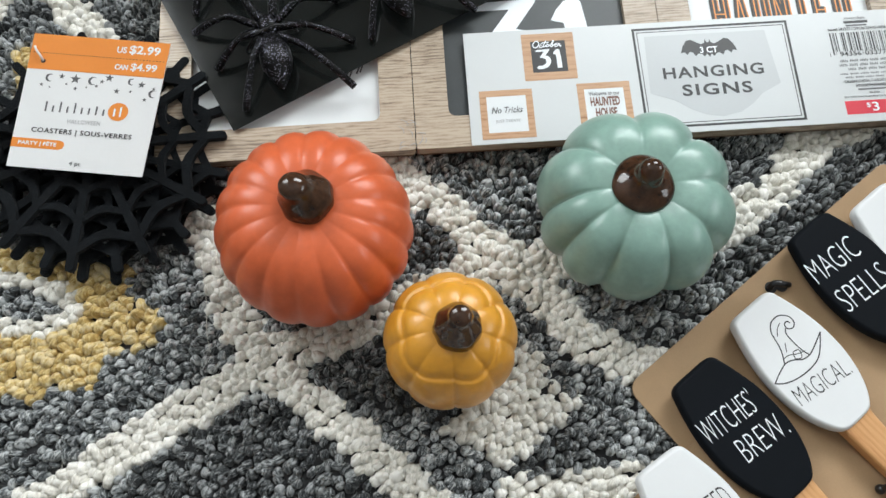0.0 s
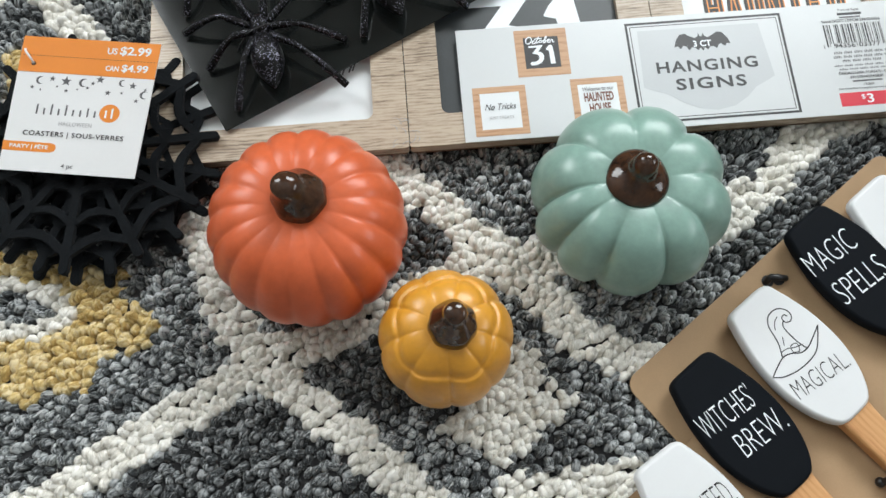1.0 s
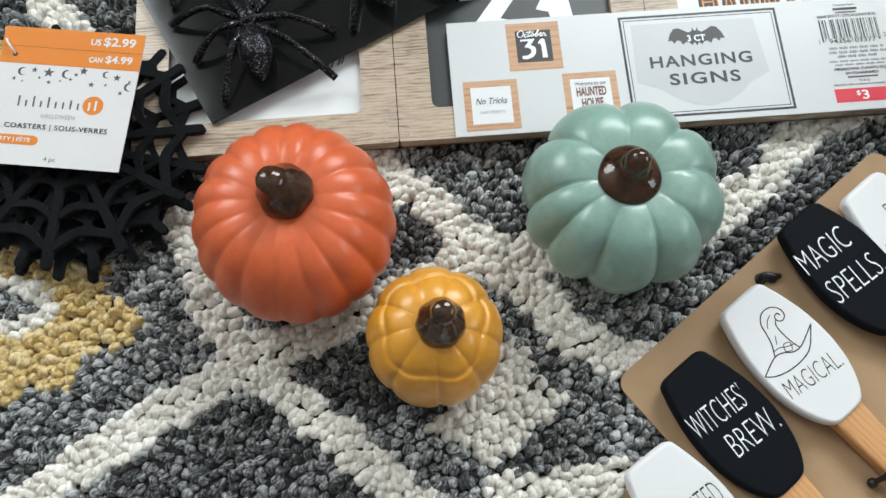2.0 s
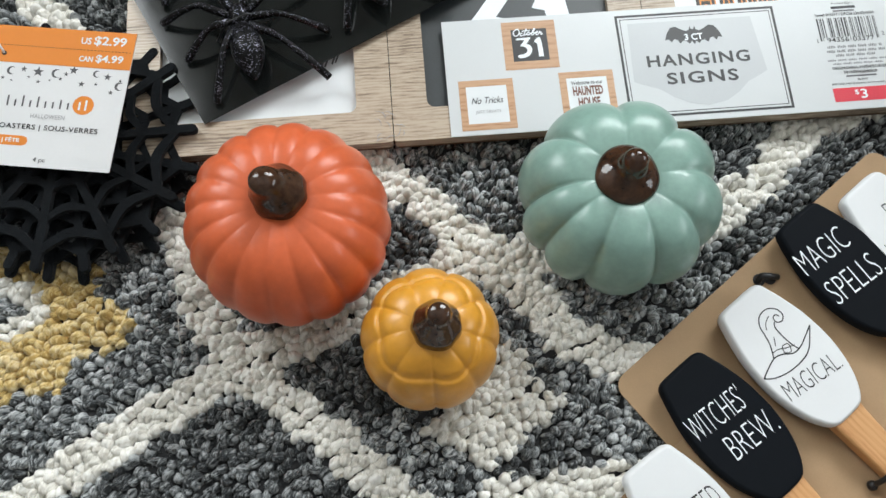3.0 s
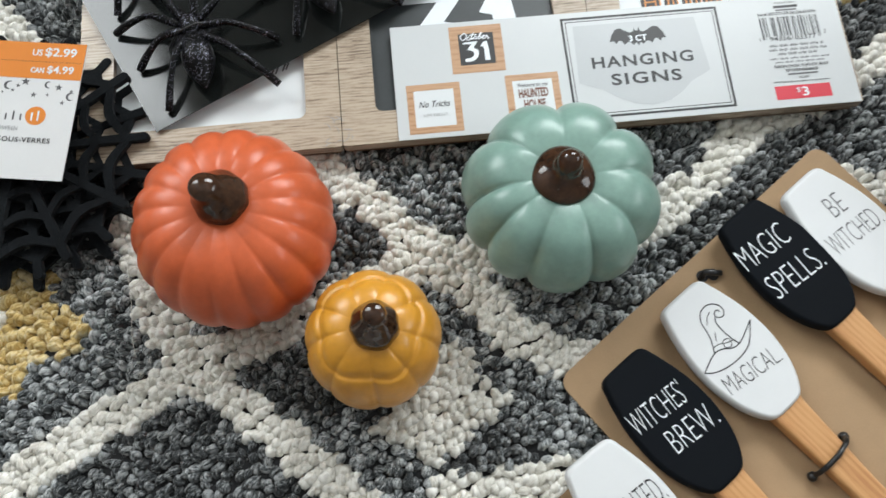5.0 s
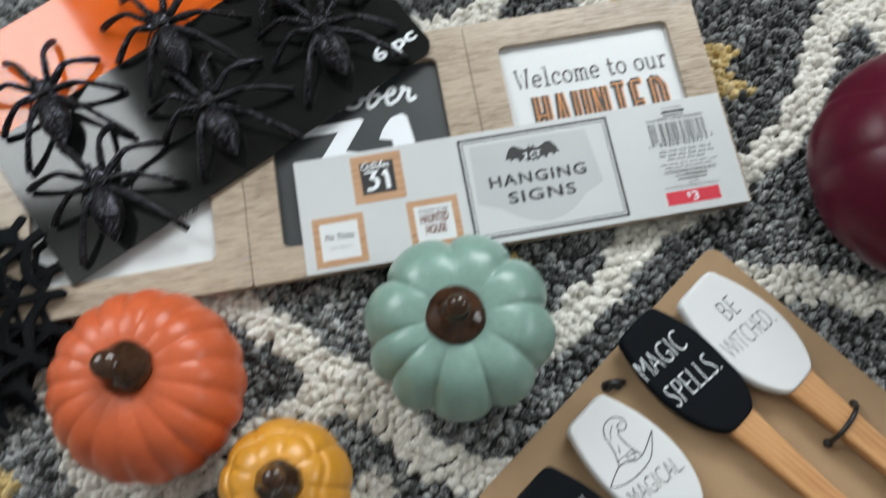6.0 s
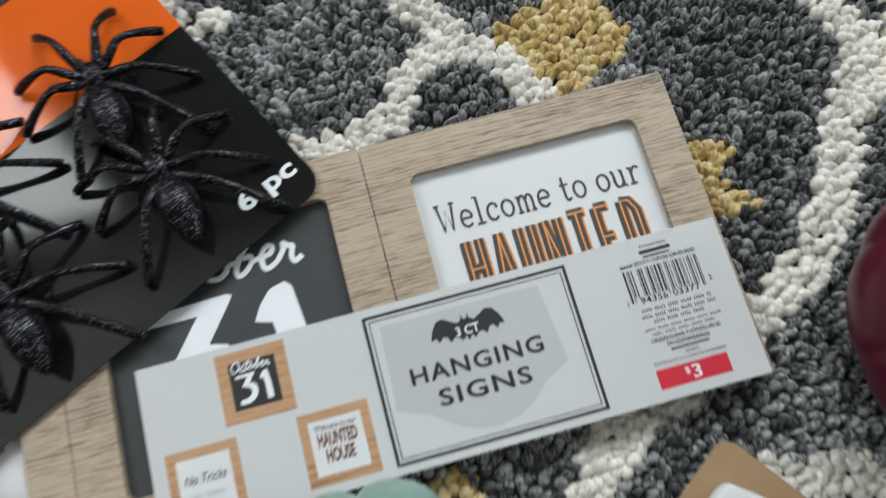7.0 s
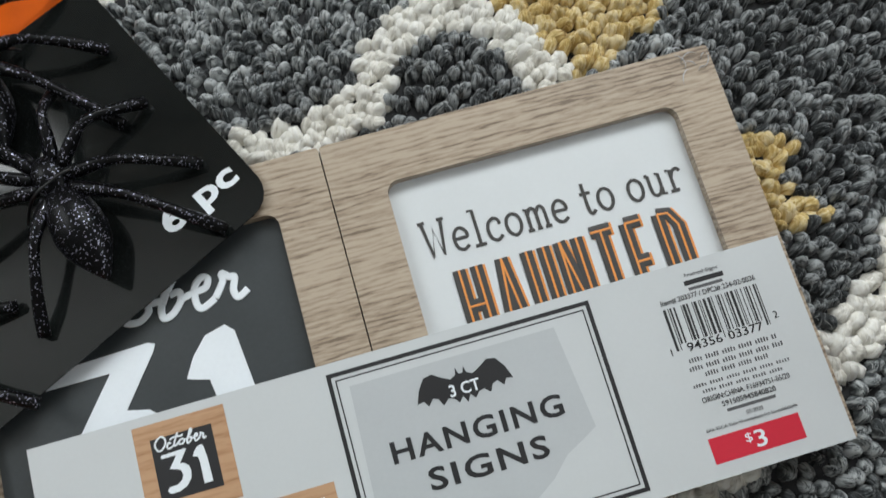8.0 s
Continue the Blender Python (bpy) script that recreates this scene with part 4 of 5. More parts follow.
bm = tube([(0.0062, TAG_H - 0.0128, 0.0004), (0.0050, TAG_H - 0.0105, 0.0020), (0.0030, TAG_H - 0.0080, 0.0024), (0.0018, TAG_H - 0.0065, 0.0014), (0.0012, TAG_H - 0.0060, -0.0006)], 0.0005, 8)
bm.transform(TM)
part("fastener", bm, FASTENER, tag, "white nylon tag fastener", True)


# ---- kraft cards with spatulas ----
KX, KY = 0.2205, 0.2517
KA = 35.8


def kraft_pt(s, d):
    """Card measure to the world: s from the far corner along the top edge, d along the handles."""
    c, n = math.cos(radians(KA)), math.sin(radians(KA))
    return (KX - s * c + d * n, KY - s * n - d * c)


def kraft_card(s0, s1, d0, d1, z, label):
    top = thing("kraft_card", *kraft_pt((s0 + s1) / 2, (d0 + d1) / 2), z - 0.0008, label, "backing card", "spatula packs")
    part("board", slab([kraft_pt(x, y) for x, y in rounded(s0, d0, s1, d1, 0.006)], z - 0.0008, z, bev=0.0002), KRAFT, top)
    return top


first_card = kraft_card(0.0, 0.1605, 0.0, 0.205, 0.0012, "brown kraft card holding four mini spatulas, on the rug")
kraft_card(0.1500, 0.2600, 0.0335, 0.235, 0.0036, "second brown kraft card overlapping the first one")
# flat black discs stand for the shade inside the punched holes
for top, s, d, z in ((first_card, 0.0835, 0.0085, 0.0012), (first_card, 0.0795, 0.0110, 0.0012)):
    x, y = kraft_pt(s, d)
    part("punched_hole_shade", slab([(x + 0.0026 * math.cos(t), y + 0.0026 * math.sin(t)) for t in np.linspace(0, 2 * math.pi, 18, endpoint=False)], z, z + 0.0001), INK, top)

HALF_HEAD = [(0.0, 0.0), (0.0060, 0.0), (0.0095, 0.0004), (0.0117, 0.0020), (0.0128, 0.0050), (0.0146, 0.0110), (0.0166, 0.0200), (0.0174, 0.0290), (0.0172, 0.0370), (0.0158, 0.0450), (0.0138, 0.0510), (0.0112, 0.0560), (0.0086, 0.0592), (0.0066, 0.0604), (0.0040, 0.0609), (0.0, 0.0610)]
TA = 30.0


def spatula(s, d, z, head_material, label, length=0.125, lean=0.0):
    ox, oy = kraft_pt(s, d)
    top = thing("mini_spatula", ox, oy, z, label, "spatula", "mini spatulas on kraft cards")
    turn = KA + 180 + lean
    half = smooth_line(HALF_HEAD, 3)
    ring = half + [(-x, y) for x, y in half[::-1][1:-1]]
    ring = [(x, y) for i, (x, y) in enumerate(ring) if i == 0 or abs(x - ring[i - 1][0]) + abs(y - ring[i - 1][1]) > 1e-6]
    ring = placed(ring, ox, oy, turn)
    head = part("head", pillow(ring, z + 0.0044, z + 0.0105, 0.0018, None, 5, 0.0034), head_material, top, smooth=False)
    for f in head.data.polygons:
        f.use_smooth = len(f.vertices) < 8
    handle = [(-0.0074, 0.0585), (0.0074, 0.0585), (0.0072, 0.0640), (0.0062, 0.0850), (0.0056, 0.1000), (0.0056, length + 0.052), (0.0040, length + 0.058), (-0.0040, length + 0.058), (-0.0056, length + 0.052), (-0.0056, 0.1000), (-0.0062, 0.0850), (-0.0072, 0.0640)]
    bm = pillow(handle, z + 0.0016, z + 0.0088, 0.0016, None, 3)
    me_turn = pose(ox, oy, 0, 0, 0, turn)
    ob = part("handle", bm, HANDLE_WOOD, top, "light beech wood handle")
    ob.matrix_basis = me_turn
    return head


def tie_loop(s, d, z):
    """A black twist tie looped over a handle, its knobs on the card."""
    a, b = kraft_pt(s + 0.0105, d + 0.001), kraft_pt(s - 0.0105, d - 0.001)
    mid = kraft_pt(s, d)
    top = thing("twist_tie", mid[0], mid[1], z, "black plastic tie looped over a wooden handle", "cable tie", "ties on the kraft cards")
    pts = smooth_line([(a[0], a[1], z + 0.0015), (a[0] * 0.7 + mid[0] * 0.3, a[1] * 0.7 + mid[1] * 0.3, z + 0.0078), (mid[0], mid[1], z + 0.0104), (b[0] * 0.7 + mid[0] * 0.3, b[1] * 0.7 + mid[1] * 0.3, z + 0.0082), (b[0], b[1], z + 0.0018)], 5)
    part("loop", tube(pts, 0.0011, 8), TIE, top, smooth=True)
    for x, y in (a, b):
        bm = bmesh.new()
        bmesh.ops.create_uvsphere(bm, u_segments=12, v_segments=8, radius=0.0021)
        bm.transform(Matrix.Translation((x, y, z + 0.0019)))
        part("knob", bm, TIE, top, smooth=True)


def head_text(parent, text, s, d, z, width, height, material, turn=TA):
    x, y = kraft_pt(s, d)
    lettering(text, x, y, z + 0.01054, width, height, material, parent, turn, -0.020, 0, 1.0)


CZ = 0.0012
wb = spatula(0.1385, 0.0117, CZ, SILICONE_BLACK, "mini spatula with black lettered silicone head, on kraft card")
head_text(wb, "WITCHES'", 0.1538, 0.0373, CZ, 0.0258, 0.0100, WHITE_INK)
head_text(wb, "BREW.", 0.1468, 0.0517, CZ, 0.0218, 0.0096, WHITE_INK)
mg = spatula(0.1006, 0.0076, CZ, SILICONE_WHITE, "mini spatula with white head printed with a witch hat")
head_text(mg, "MAGICAL.", 0.1146, 0.0498, CZ, 0.0262, 0.0074, INK, 27.5)
ms = spatula(0.0563, -0.0015, CZ, SILICONE_BLACK, "mini spatula with black head reaching past the card edge")
head_text(ms, "MAGIC", 0.0721, 0.0197, CZ, 0.0242, 0.0100, WHITE_INK)
head_text(ms, "SPELLS.", 0.0714, 0.0361, CZ, 0.0265, 0.0104, WHITE_INK)
bw = spatula(0.0255, 0.0062, CZ, SILICONE_WHITE, "mini spatula with white head and black lettering")
head_text(bw, "BE", 0.0270, 0.0278, CZ, 0.0076, 0.0092, INK_GREY)
head_text(bw, "WITCHED.", 0.0392, 0.0398, CZ, 0.0270, 0.0090, INK_GREY)
hd = spatula(0.1739, 0.0277, 0.0036, SILICONE_WHITE, "white headed mini spatula lying on the second kraft card", lean=-4)
head_text(hd, "HAUNTED.", 0.1873, 0.0570, 0.0036, 0.0262, 0.0098, INK)

# witch hat drawn on the white head, as thin inked strokes
HAT = [
    [(-13.0, -9.0), (-9.5, -5.6), (-6.0, -3.0), (-2.5, -2.6), (1.0, -3.4), (4.5, -2.4), (8.0, 0.6), (12.0, 4.6)],
    [(-13.0, -9.0), (-9.0, -10.0), (-3.0, -9.4), (3.5, -7.0), (8.0, -3.4), (12.0, 4.6)],
    [(-6.4, -3.2), (-5.6, 2.0), (-6.0, 6.4), (-6.4, 10.0), (-4.8, 13.6), (-1.0, 15.2), (2.4, 14.0), (3.8, 11.4), (2.6, 9.2), (0.4, 9.4), (-0.2, 11.2), (1.2, 12.2), (2.2, 11.2)],
]
HAT_DETAIL = [
    [(-0.4, 9.8), (-1.0, 7.6), (0.4, 3.6), (2.4, -0.2), (4.2, -2.4)],
    [(-6.2, -1.2), (-3.4, -0.4), (-0.4, -0.8), (3.4, -0.6)],
    [(-1.6, -2.4), (-1.4, 0.2), (1.2, 0.4), (1.0, -2.6), (-1.6, -2.4)],
    [(-4.6, 7.6), (-3.6, 10.4), (-1.6, 12.4)],
    [(-3.8, 1.0), (-3.0, 4.4)],
]
hx, hy = kraft_pt(0.1001, 0.0333)
for k, pts in enumerate(HAT + HAT_DETAIL):
    line = placed([(0.00105 * x, 0.00105 * y) for x, y in smooth_line(pts, 4)], hx, hy, TA - 17)
    part("hat_drawing", ribbon(line, 0.00052 if k < 4 else 0.00038, CZ + 0.01054), INK, mg, smooth=True)

for s, d in ((0.1006, 0.0926), (0.0563, 0.1190), (0.0258, 0.0910), (0.1385, 0.1165)):
    tie_loop(s, d, CZ)
knot = thing("twist_tie", *kraft_pt(0.0800, 0.0100), CZ, "short black plastic tie through the card's holes", "cable tie", "ties on the kraft cards")
ka, kb = kraft_pt(0.0845, 0.0085), kraft_pt(0.0770, 0.0125)
part("loop", tube(smooth_line([(*ka, CZ + 0.0005), (*kraft_pt(0.0825, 0.0080), CZ + 0.0028), (*kraft_pt(0.0800, 0.0105), CZ + 0.0032), (*kb, CZ + 0.0008)], 5), 0.0014, 8), TIE, knot, smooth=True)


# ---- rug ----
rug = thing("rug", 0.06, 0.27, -0.012, "thick looped wool rug with cream trellis on charcoal and gold flowers", "rug")
RX0, RX1, RY0, RY1 = -0.50, 0.66, -0.18, 0.76
part("backing", slab(rect(RX0, RY0, RX1, RY1), -0.012, -0.0042), BACKING, rug)
TRELLIS_A = [
    [(-0.055, 0.320), (-0.030, 0.288), (-0.003, 0.262), (0.014, 0.248), (0.037, 0.225), (0.053, 0.209), (0.068, 0.188), (0.081, 0.175), (0.099, 0.168), (0.125, 0.160)],
    [(-0.175, 0.112), (-0.144, 0.132), (-0.111, 0.150), (-0.076, 0.169), (-0.057, 0.180), (-0.028, 0.190), (-0.004, 0.199), (0.028, 0.210), (0.046, 0.216), (0.090, 0.216), (0.136, 0.221), (0.150, 0.230), (0.173, 0.245), (0.188, 0.262), (0.215, 0.273), (0.244, 0.283), (0.262, 0.295), (0.281, 0.309), (0.295, 0.330), (0.306, 0.348), (0.318, 0.364), (0.327, 0.375), (0.323, 0.388), (0.318, 0.400), (0.326, 0.430), (0.330, 0.470)],
]
TRELLIS_B = [
    [(-0.105, 0.290), (-0.090, 0.247), (-0.076, 0.207), (-0.064, 0.184), (-0.052, 0.171), (-0.025, 0.147), (-0.008, 0.130), (0.005, 0.117), (0.024, 0.098), (0.050, 0.070)],
    [(0.040, 0.117), (0.071, 0.117), (0.088, 0.119), (0.105, 0.118)],
    [(-0.172, 0.390), (-0.155, 0.358), (-0.141, 0.341), (-0.134, 0.325)],
    [(0.224, 0.234), (0.244, 0.229), (0.263, 0.224), (0.285, 0.216), (0.320, 0.205)],
    [(0.325, 0.368), (0.334, 0.354), (0.339, 0.340), (0.350, 0.300)],
]
TRELLIS_C = [
    [(0.060, 0.480), (0.062, 0.454), (0.064, 0.444), (0.070, 0.432), (0.075, 0.425), (0.077, 0.413), (0.083, 0.402), (0.091, 0.396), (0.101, 0.392), (0.121, 0.391), (0.133, 0.393), (0.141, 0.396), (0.146, 0.405), (0.152, 0.413), (0.163, 0.418), (0.174, 0.421)],
    [(0.076, 0.412), (0.063, 0.405), (0.049, 0.403), (0.039, 0.402), (0.024, 0.410)],
    [(0.150, 0.470), (0.158, 0.446), (0.168, 0.428), (0.176, 0.420), (0.186, 0.410), (0.192, 0.402), (0.198, 0.388), (0.199, 0.370)],
]
CREAM_SHAPES = [
    [(0.048, 0.181), (0.059, 0.170), (0.054, 0.164), (0.068, 0.157), (0.072, 0.150), (0.054, 0.141), (0.049, 0.136), (0.034, 0.128), (0.028, 0.136), (0.016, 0.141), (0.012, 0.149), (0.029, 0.157)],
    [(-0.200, 0.228), (-0.175, 0.226), (-0.147, 0.218), (-0.138, 0.206), (-0.144, 0.197), (-0.158, 0.196), (-0.172, 0.198), (-0.200, 0.199)],
    [(0.066, 0.448), (0.088, 0.452), (0.092, 0.464), (0.070, 0.462)],
]
GREY_HOLES = [[(-0.200, 0.221), (-0.174, 0.220), (-0.159, 0.216), (-0.149, 0.208), (-0.158, 0.203), (-0.173, 0.204), (-0.200, 0.205)]]
CHARCOAL_SHAPES = [
    [(-0.012, 0.252), (0.012, 0.246), (0.040, 0.222), (0.020, 0.208), (-0.012, 0.204)],
    [(-0.110, 0.146), (-0.055, 0.166), (-0.008, 0.122), (-0.020, 0.090), (-0.130, 0.090)],
    [(0.140, 0.214), (0.185, 0.246), (0.224, 0.264), (0.252, 0.252), (0.222, 0.232), (0.160, 0.190)],
    [(0.149, 0.394), (0.151, 0.405), (0.166, 0.410), (0.182, 0.405), (0.195, 0.390), (0.183, 0.380), (0.160, 0.380)],
    [(-0.046, 0.170), (-0.010, 0.192), (0.012, 0.172), (-0.004, 0.146), (-0.030, 0.154)],
    [(0.238, 0.262), (0.256, 0.300), (0.300, 0.340), (0.335, 0.300), (0.340, 0.470), (0.242, 0.470), (0.236, 0.380)],
    [(0.205, 0.440), (0.245, 0.395), (0.262, 0.300), (0.300, 0.345), (0.335, 0.400), (0.335, 0.470), (0.200, 0.470)],
    [(0.262, 0.290), (0.335, 0.360), (0.335, 0.230), (0.270, 0.240)],
]
GOLD_SHAPES = [
    [(-0.200, 0.240), (-0.175, 0.238), (-0.143, 0.234), (-0.116, 0.224), (-0.121, 0.213), (-0.105, 0.202), (-0.104, 0.191), (-0.119, 0.187), (-0.128, 0.185), (-0.131, 0.171), (-0.147, 0.174), (-0.155, 0.167), (-0.168, 0.173), (-0.200, 0.176)],
    [(0.186, 0.424), (0.190, 0.416), (0.194, 0.409), (0.200, 0.402), (0.203, 0.387), (0.213, 0.388), (0.222, 0.394), (0.235, 0.396), (0.239, 0.406), (0.236, 0.424), (0.222, 0.432), (0.206, 0.428)],
    [(0.238, 0.357), (0.258, 0.355), (0.260, 0.347), (0.253, 0.341), (0.261, 0.333), (0.262, 0.326), (0.249, 0.325), (0.238, 0.330)],
    [(0.120, 0.262), (0.133, 0.263), (0.135, 0.252), (0.122, 0.251)],
]
GOLD_SMALL = [
    [(0.030, 0.398), (0.048, 0.394), (0.046, 0.384), (0.028, 0.384)],
    [(0.030, 0.466), (0.058, 0.462), (0.056, 0.446), (0.034, 0.444)],
    [(-0.200, 0.350), (-0.176, 0.346), (-0.170, 0.332), (-0.176, 0.302), (-0.200, 0.296)],
]


def near_line(x, y, line):
    best = np.full_like(x, 9.0)
    pts = np.array(smooth_line(line, 4))
    for (ax, ay), (bx_, by_) in zip(pts, pts[1:]):
        dx, dy = bx_ - ax, by_ - ay
        t = np.clip(((x - ax) * dx + (y - ay) * dy) / (dx * dx + dy * dy + 1e-12), 0, 1)
        best = np.minimum(best, np.hypot(x - ax - t * dx, y - ay - t * dy))
    return best


def inside(x, y, poly):
    hit = np.zeros(x.shape, bool)
    n = len(poly)
    for i in range(n):
        (ax, ay), (bx_, by_) = poly[i], poly[(i + 1) % n]
        cross = ((ay > y) != (by_ > y)) & (x < (bx_ - ax) * (y - ay) / (by_ - ay + 1e-15) + ax)
        hit ^= cross
    return hit


rs = np.random.RandomState(4)
PX, PY = 0.0044, 0.0037
nx, ny = int((RX1 - RX0) / PY), int((RY1 - RY0) / PX)
gi, gj = np.meshgrid(np.arange(nx), np.arange(ny))
kx = RX0 + PY * (gi + 0.5) + rs.normal(0, 0.0007, gi.shape)
ky = RY0 + PX * (gj + 0.5 + 0.5 * (gi % 2)) + rs.normal(0, 0.0008, gi.shape)
kx += 0.0016 * np.sin(ky * 130 + 2 * np.sin(kx * 40))
ky += 0.0016 * np.sin(kx * 110 + 3 * np.sin(ky * 33))
kx, ky = kx.ravel(), ky.ravel()
# beyond the measured field the pattern repeats
fold = lambda v, lo, hi: lo + np.abs((v - lo) % (2 * (hi - lo)) - (hi - lo)) * -1 + (hi - lo)
fx, fy = np.where((kx < -0.175) | (kx > 0.335), fold(kx, -0.175, 0.335), kx), np.where((ky < 0.112) | (ky > 0.47), fold(ky, 0.112, 0.47), ky)
yarn_id = np.where(np.sin(fx * 41 + 1.0 + 1.5 * np.sin(fy * 37)) + 0.8 * np.sin(fy * 46 + fx * 19) > 1.15, 1, 2)
for poly in CHARCOAL_SHAPES:
    yarn_id[inside(fx, fy, poly)] = 1
for poly in GOLD_SHAPES + GOLD_SMALL:
    yarn_id[inside(fx, fy, poly)] = 3
for lines, half in ((TRELLIS_A, 0.0083), (TRELLIS_B, 0.0081), (TRELLIS_C, 0.0064)):
    for line in lines:
        yarn_id[near_line(fx, fy, line) < half + 0.0008 * np.sin(fx * 300)] = 0
for poly in CREAM_SHAPES:
    yarn_id[inside(fx, fy, poly)] = 0
for poly in GREY_HOLES:
    yarn_id[inside(fx, fy, poly)] = 2


pressed = inside(kx, ky, [kraft_pt(-0.002, -0.002), kraft_pt(0.163, -0.002), kraft_pt(0.163, 0.21), kraft_pt(-0.002, 0.21)])
pressed |= inside(kx, ky, rect(-0.108, 0.265, 0.243, 0.384))


def pile(which, fine, mask, material, low=0.0):
    """All loops of one yarn: each a plump, leaning wool loop."""
    x, y = kx[mask] + (PX * 0.5 if low else 0), ky[mask] + (PY * 0.15 if low else 0)
    n = len(x)
    if n == 0:
        return
    seg, prof = (12, [(0.78, -1.15), (1.0, -0.50), (0.95, 0.05), (0.76, 0.48), (0.42, 0.76)]) if fine else (5, [(0.9, -0.9), (0.85, 0.2)])
    turn = rs.normal(0.9, 0.55, n)
    tone = rs.uniform(0, 1, n)
    wind = rs.uniform(0, 6.28, n)
    ra, rb, hz = rs.normal(0.00256, 0.0003, n), rs.normal(0.00214, 0.00023, n), rs.normal(0.0042, 0.0006, n)
    plump = {"cream": 1.25, "gold": 1.2}.get(which, 1.0)
    ra, rb = ra * plump, rb * plump
    zc = -0.0034 - low + rs.normal(0, 0.00045, n)
    lx, ly = rs.normal(0, 0.0005, n), rs.normal(-0.0003, 0.0005, n)
    per = seg * len(prof) + 1
    verts = np.zeros((n, per, 3))
    streak = np.repeat(tone[:, None], per, 1)
    strand = np.zeros((n, per, 3))
    strand[:, :, 1] = 90.0 * tone[:, None]
    for j, (r, h) in enumerate(prof):
        for k in range(seg):
            a = 2 * math.pi * (k + 0.5 * (j % 2)) / seg
            jit = 1 + rs.normal(0, 0.05, n)
            ply = 1 + (0.07 * np.cos(3 * a + wind + 2.6 * h) if fine else 0.0)
            px, py = ra * r * math.cos(a) * jit * ply, rb * r * math.sin(a) * jit * ply
            i = j * seg + k
            strand[:, i, 0], strand[:, i, 2] = r * math.sin(a), 0.3 * r * math.cos(a)
            if fine:
                streak[:, i] += 0.35 * np.cos(3 * a + wind + 2.6 * h)
            verts[:, i, 0] = x + px * np.cos(turn) - py * np.sin(turn) + lx * (h + 1) * 0.6
            verts[:, i, 1] = y + px * np.sin(turn) + py * np.cos(turn) + ly * (h + 1) * 0.6
            verts[:, i, 2] = zc + hz * h + rs.normal(0, 0.00010, n)
    verts[:, -1, 0], verts[:, -1, 1], verts[:, -1, 2] = x + lx * 1.1, y + ly * 1.1, zc + hz * 0.86
    flat = pressed[mask]
    verts[flat, :, 2] = np.minimum(verts[flat, :, 2], -0.0004)
    faces = []
    for j in range(len(prof) - 1):
        for k in range(seg):
            a, b = j * seg + k, j * seg + (k + 1) % seg
            c, d = a + seg, b + seg
            if j % 2 == 0:
                faces += [(a, b, c), (b, d, c)]
            else:
                faces += [(a, d, c), (a, b, d)]
    last = (len(prof) - 1) * seg
    faces += [(last + k, last + (k + 1) % seg, per - 1) for k in range(seg)]
    faces = np.array(faces)
    allf = (faces[None] + per * np.arange(n)[:, None, None]).reshape(-1)
    verts = verts.reshape(-1, 3)
    if fine:
        # strands of fibre winding over each loop
        strands, base, tones, runs = [], len(verts), [], []
        quads = []
        for k in range(8):
            fuzz = k > 3
            o = (rs.uniform(-0.8, 0.8, n) if fuzz else -0.6 + 1.2 * k / 3) + rs.normal(0, 0.1, n)
            wide = rs.uniform(0.015, 0.03, n) if fuzz else rs.uniform(0.025, 0.055, n)
            twist = rs.normal(0.35, 0.9 if fuzz else 0.45, n)
            lift = rs.uniform(0.0001, 0.0008, n) if fuzz else rs.uniform(0.0, 0.00010, n)
            rowsv, runv = np.zeros((n, 10, 3)), np.zeros((n, 10, 3))
            for q in range(5):
                u = (-0.9 + 0.45 * q) * np.sqrt(np.clip(1 - o * o, 0.1, 1))
                for e in (0, 1):
                    w = o + twist * u + (wide if e else -wide)
                    h = np.sqrt(np.clip(1.05 - u * u - w * w, 0, 1))
                    px, py = ra * u * 0.98, rb * w * 0.98
                    runv[:, 2 * q + e] = np.stack([w, 90.0 * tone + k, 0.3 * u], 1)
                    hh = -0.42 + 1.28 * h
                    rowsv[:, 2 * q + e, 0] = x + px * np.cos(turn) - py * np.sin(turn) + lx * (hh + 1) * 0.6
                    rowsv[:, 2 * q + e, 1] = y + px * np.sin(turn) + py * np.cos(turn) + ly * (hh + 1) * 0.6
                    rowsv[:, 2 * q + e, 2] = np.where(flat, np.minimum(zc + hz * hh, -0.0003), zc + hz * hh + lift)
            at = base + len(strands) * n * 10 + 10 * np.arange(n)
            strands.append(rowsv.reshape(-1, 3))
            runs.append(runv.reshape(-1, 3))
            tones.append(np.repeat(tone + rs.normal(0.05, 0.5, n), 10))
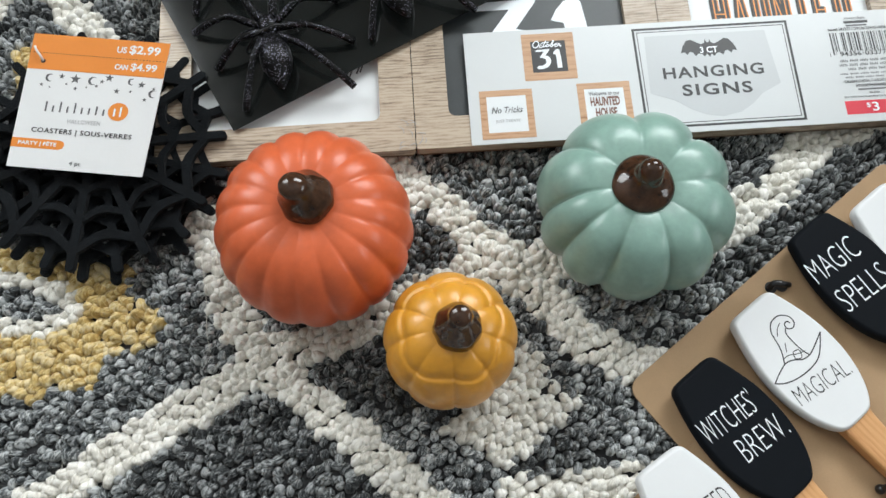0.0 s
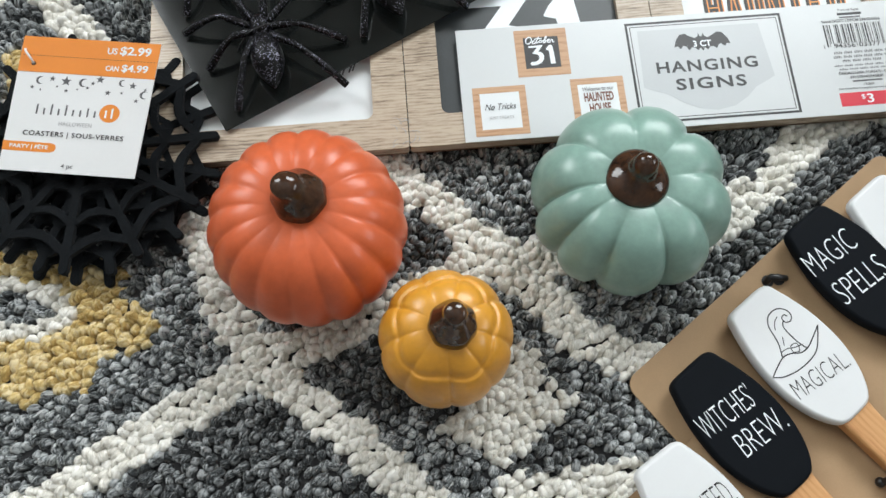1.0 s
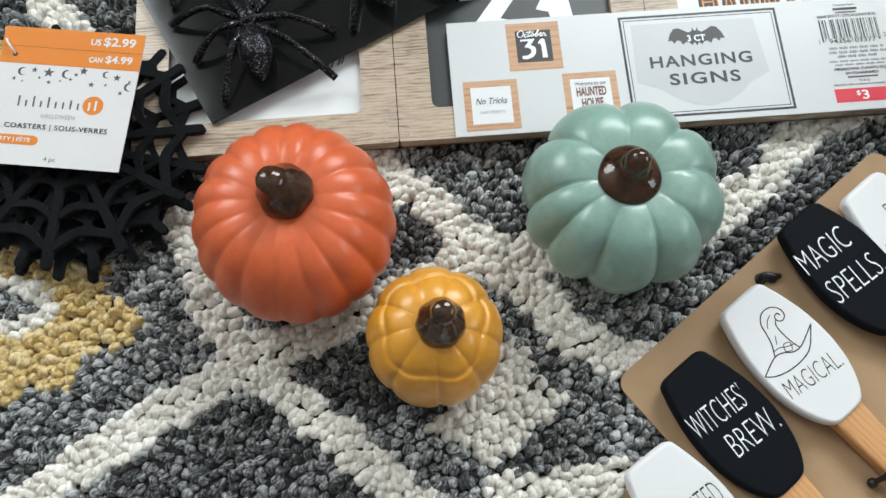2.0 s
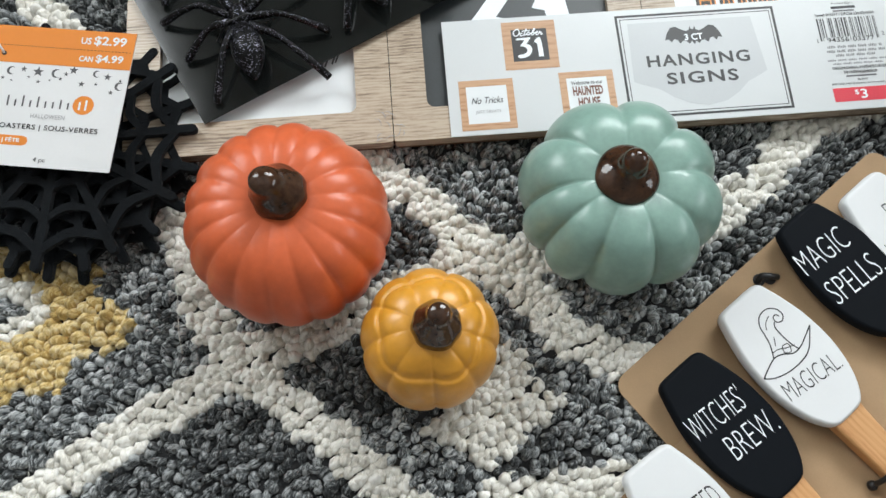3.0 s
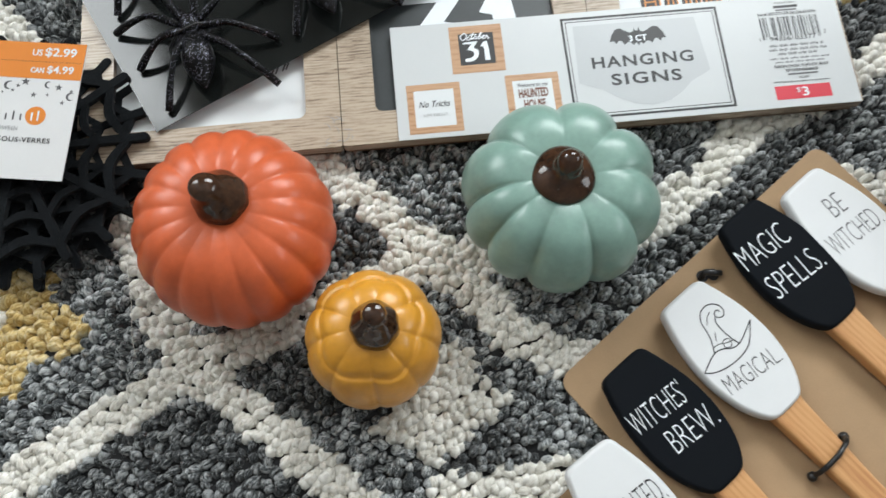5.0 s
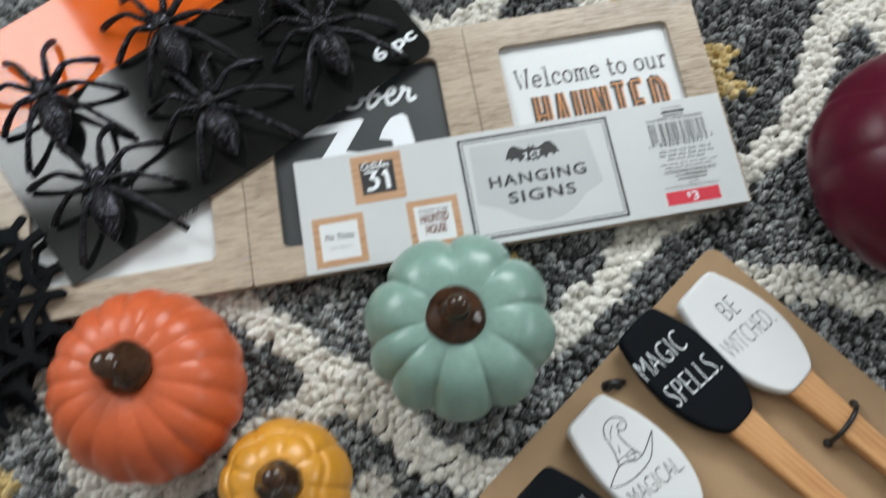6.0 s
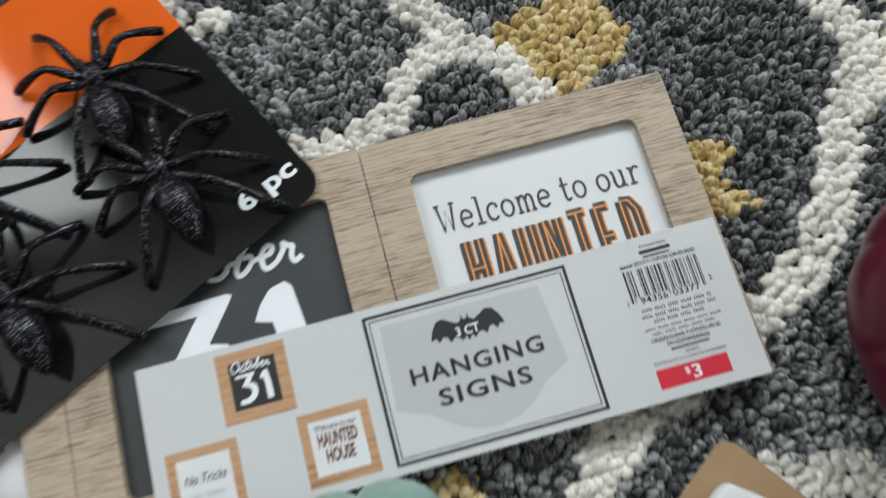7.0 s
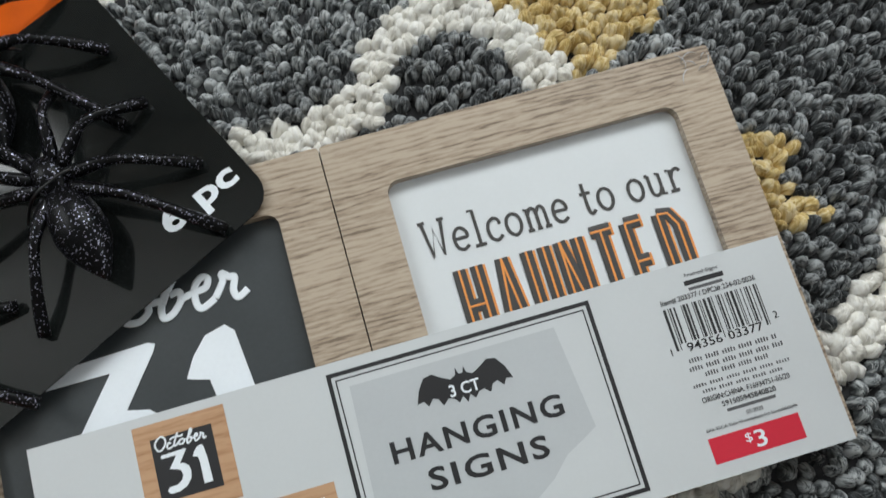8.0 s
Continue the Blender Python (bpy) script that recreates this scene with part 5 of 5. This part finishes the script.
            for q in range(4):
                for tri in ((0, 2, 1), (1, 2, 3)):
                    quads.append(np.stack([at + 2 * q + i for i in tri], 1))
        verts = np.concatenate([verts] + strands)
        allf = np.concatenate([allf, np.concatenate(quads).reshape(-1)])
    nf = len(allf) // 3
    me = bpy.data.meshes.new("fleece")
    me.vertices.add(len(verts))
    me.vertices.foreach_set("co", verts.reshape(-1))
    me.loops.add(nf * 3)
    me.loops.foreach_set("vertex_index", allf.astype(np.int32))
    me.polygons.add(nf)
    me.polygons.foreach_set("loop_start", np.arange(0, nf * 3, 3, dtype=np.int32))
    me.polygons.foreach_set("use_smooth", np.ones(nf, bool))
    me.update(calc_edges=True)
    values = np.concatenate([streak.reshape(-1)] + (tones if fine else []))
    me.attributes.new("shade", 'FLOAT', 'POINT').data.foreach_set("value", np.clip(values, 0, 1).astype(np.float32))
    along = np.concatenate([strand.reshape(-1, 3)] + (runs if fine else []))
    me.attributes.new("strand", 'FLOAT_VECTOR', 'POINT').data.foreach_set("vector", along.reshape(-1).astype(np.float32))
    me.materials.append(material)
    ob = new("wool_fleece", me)
    ob.parent = rug
    ob.matrix_parent_inverse = rug.matrix_basis.inverted()
    tagged(ob, which + " looped wool", kind="stuff")


core = (kx > -0.215) & (kx < 0.36) & (ky > 0.08) & (ky < 0.485)
for i, (which, material) in enumerate((("cream", CREAM_YARN), ("charcoal", CHARCOAL_YARN), ("slate grey", SLATE_YARN), ("gold", GOLD_YARN))):
    pile(which, True, core & (yarn_id == i), material)
    pile(which, False, core & (yarn_id == i), material, (0.0004, 0.0030, 0.0026, 0.0010)[i])
    pile(which, False, ~core & (yarn_id == i), material)

hair = tagged(new("loose_thread"), "fine pale loose thread lying on the rug", "thread")
part("strand", tube(smooth_line([(-0.0852, 0.2330, 0.0010), (-0.0856, 0.2200, 0.0016), (-0.0842, 0.2060, 0.0012), (-0.0836, 0.1930, 0.0016), (-0.0822, 0.1840, 0.0008)], 5), 0.00012, 5), CREAM_YARN, hair, smooth=True)
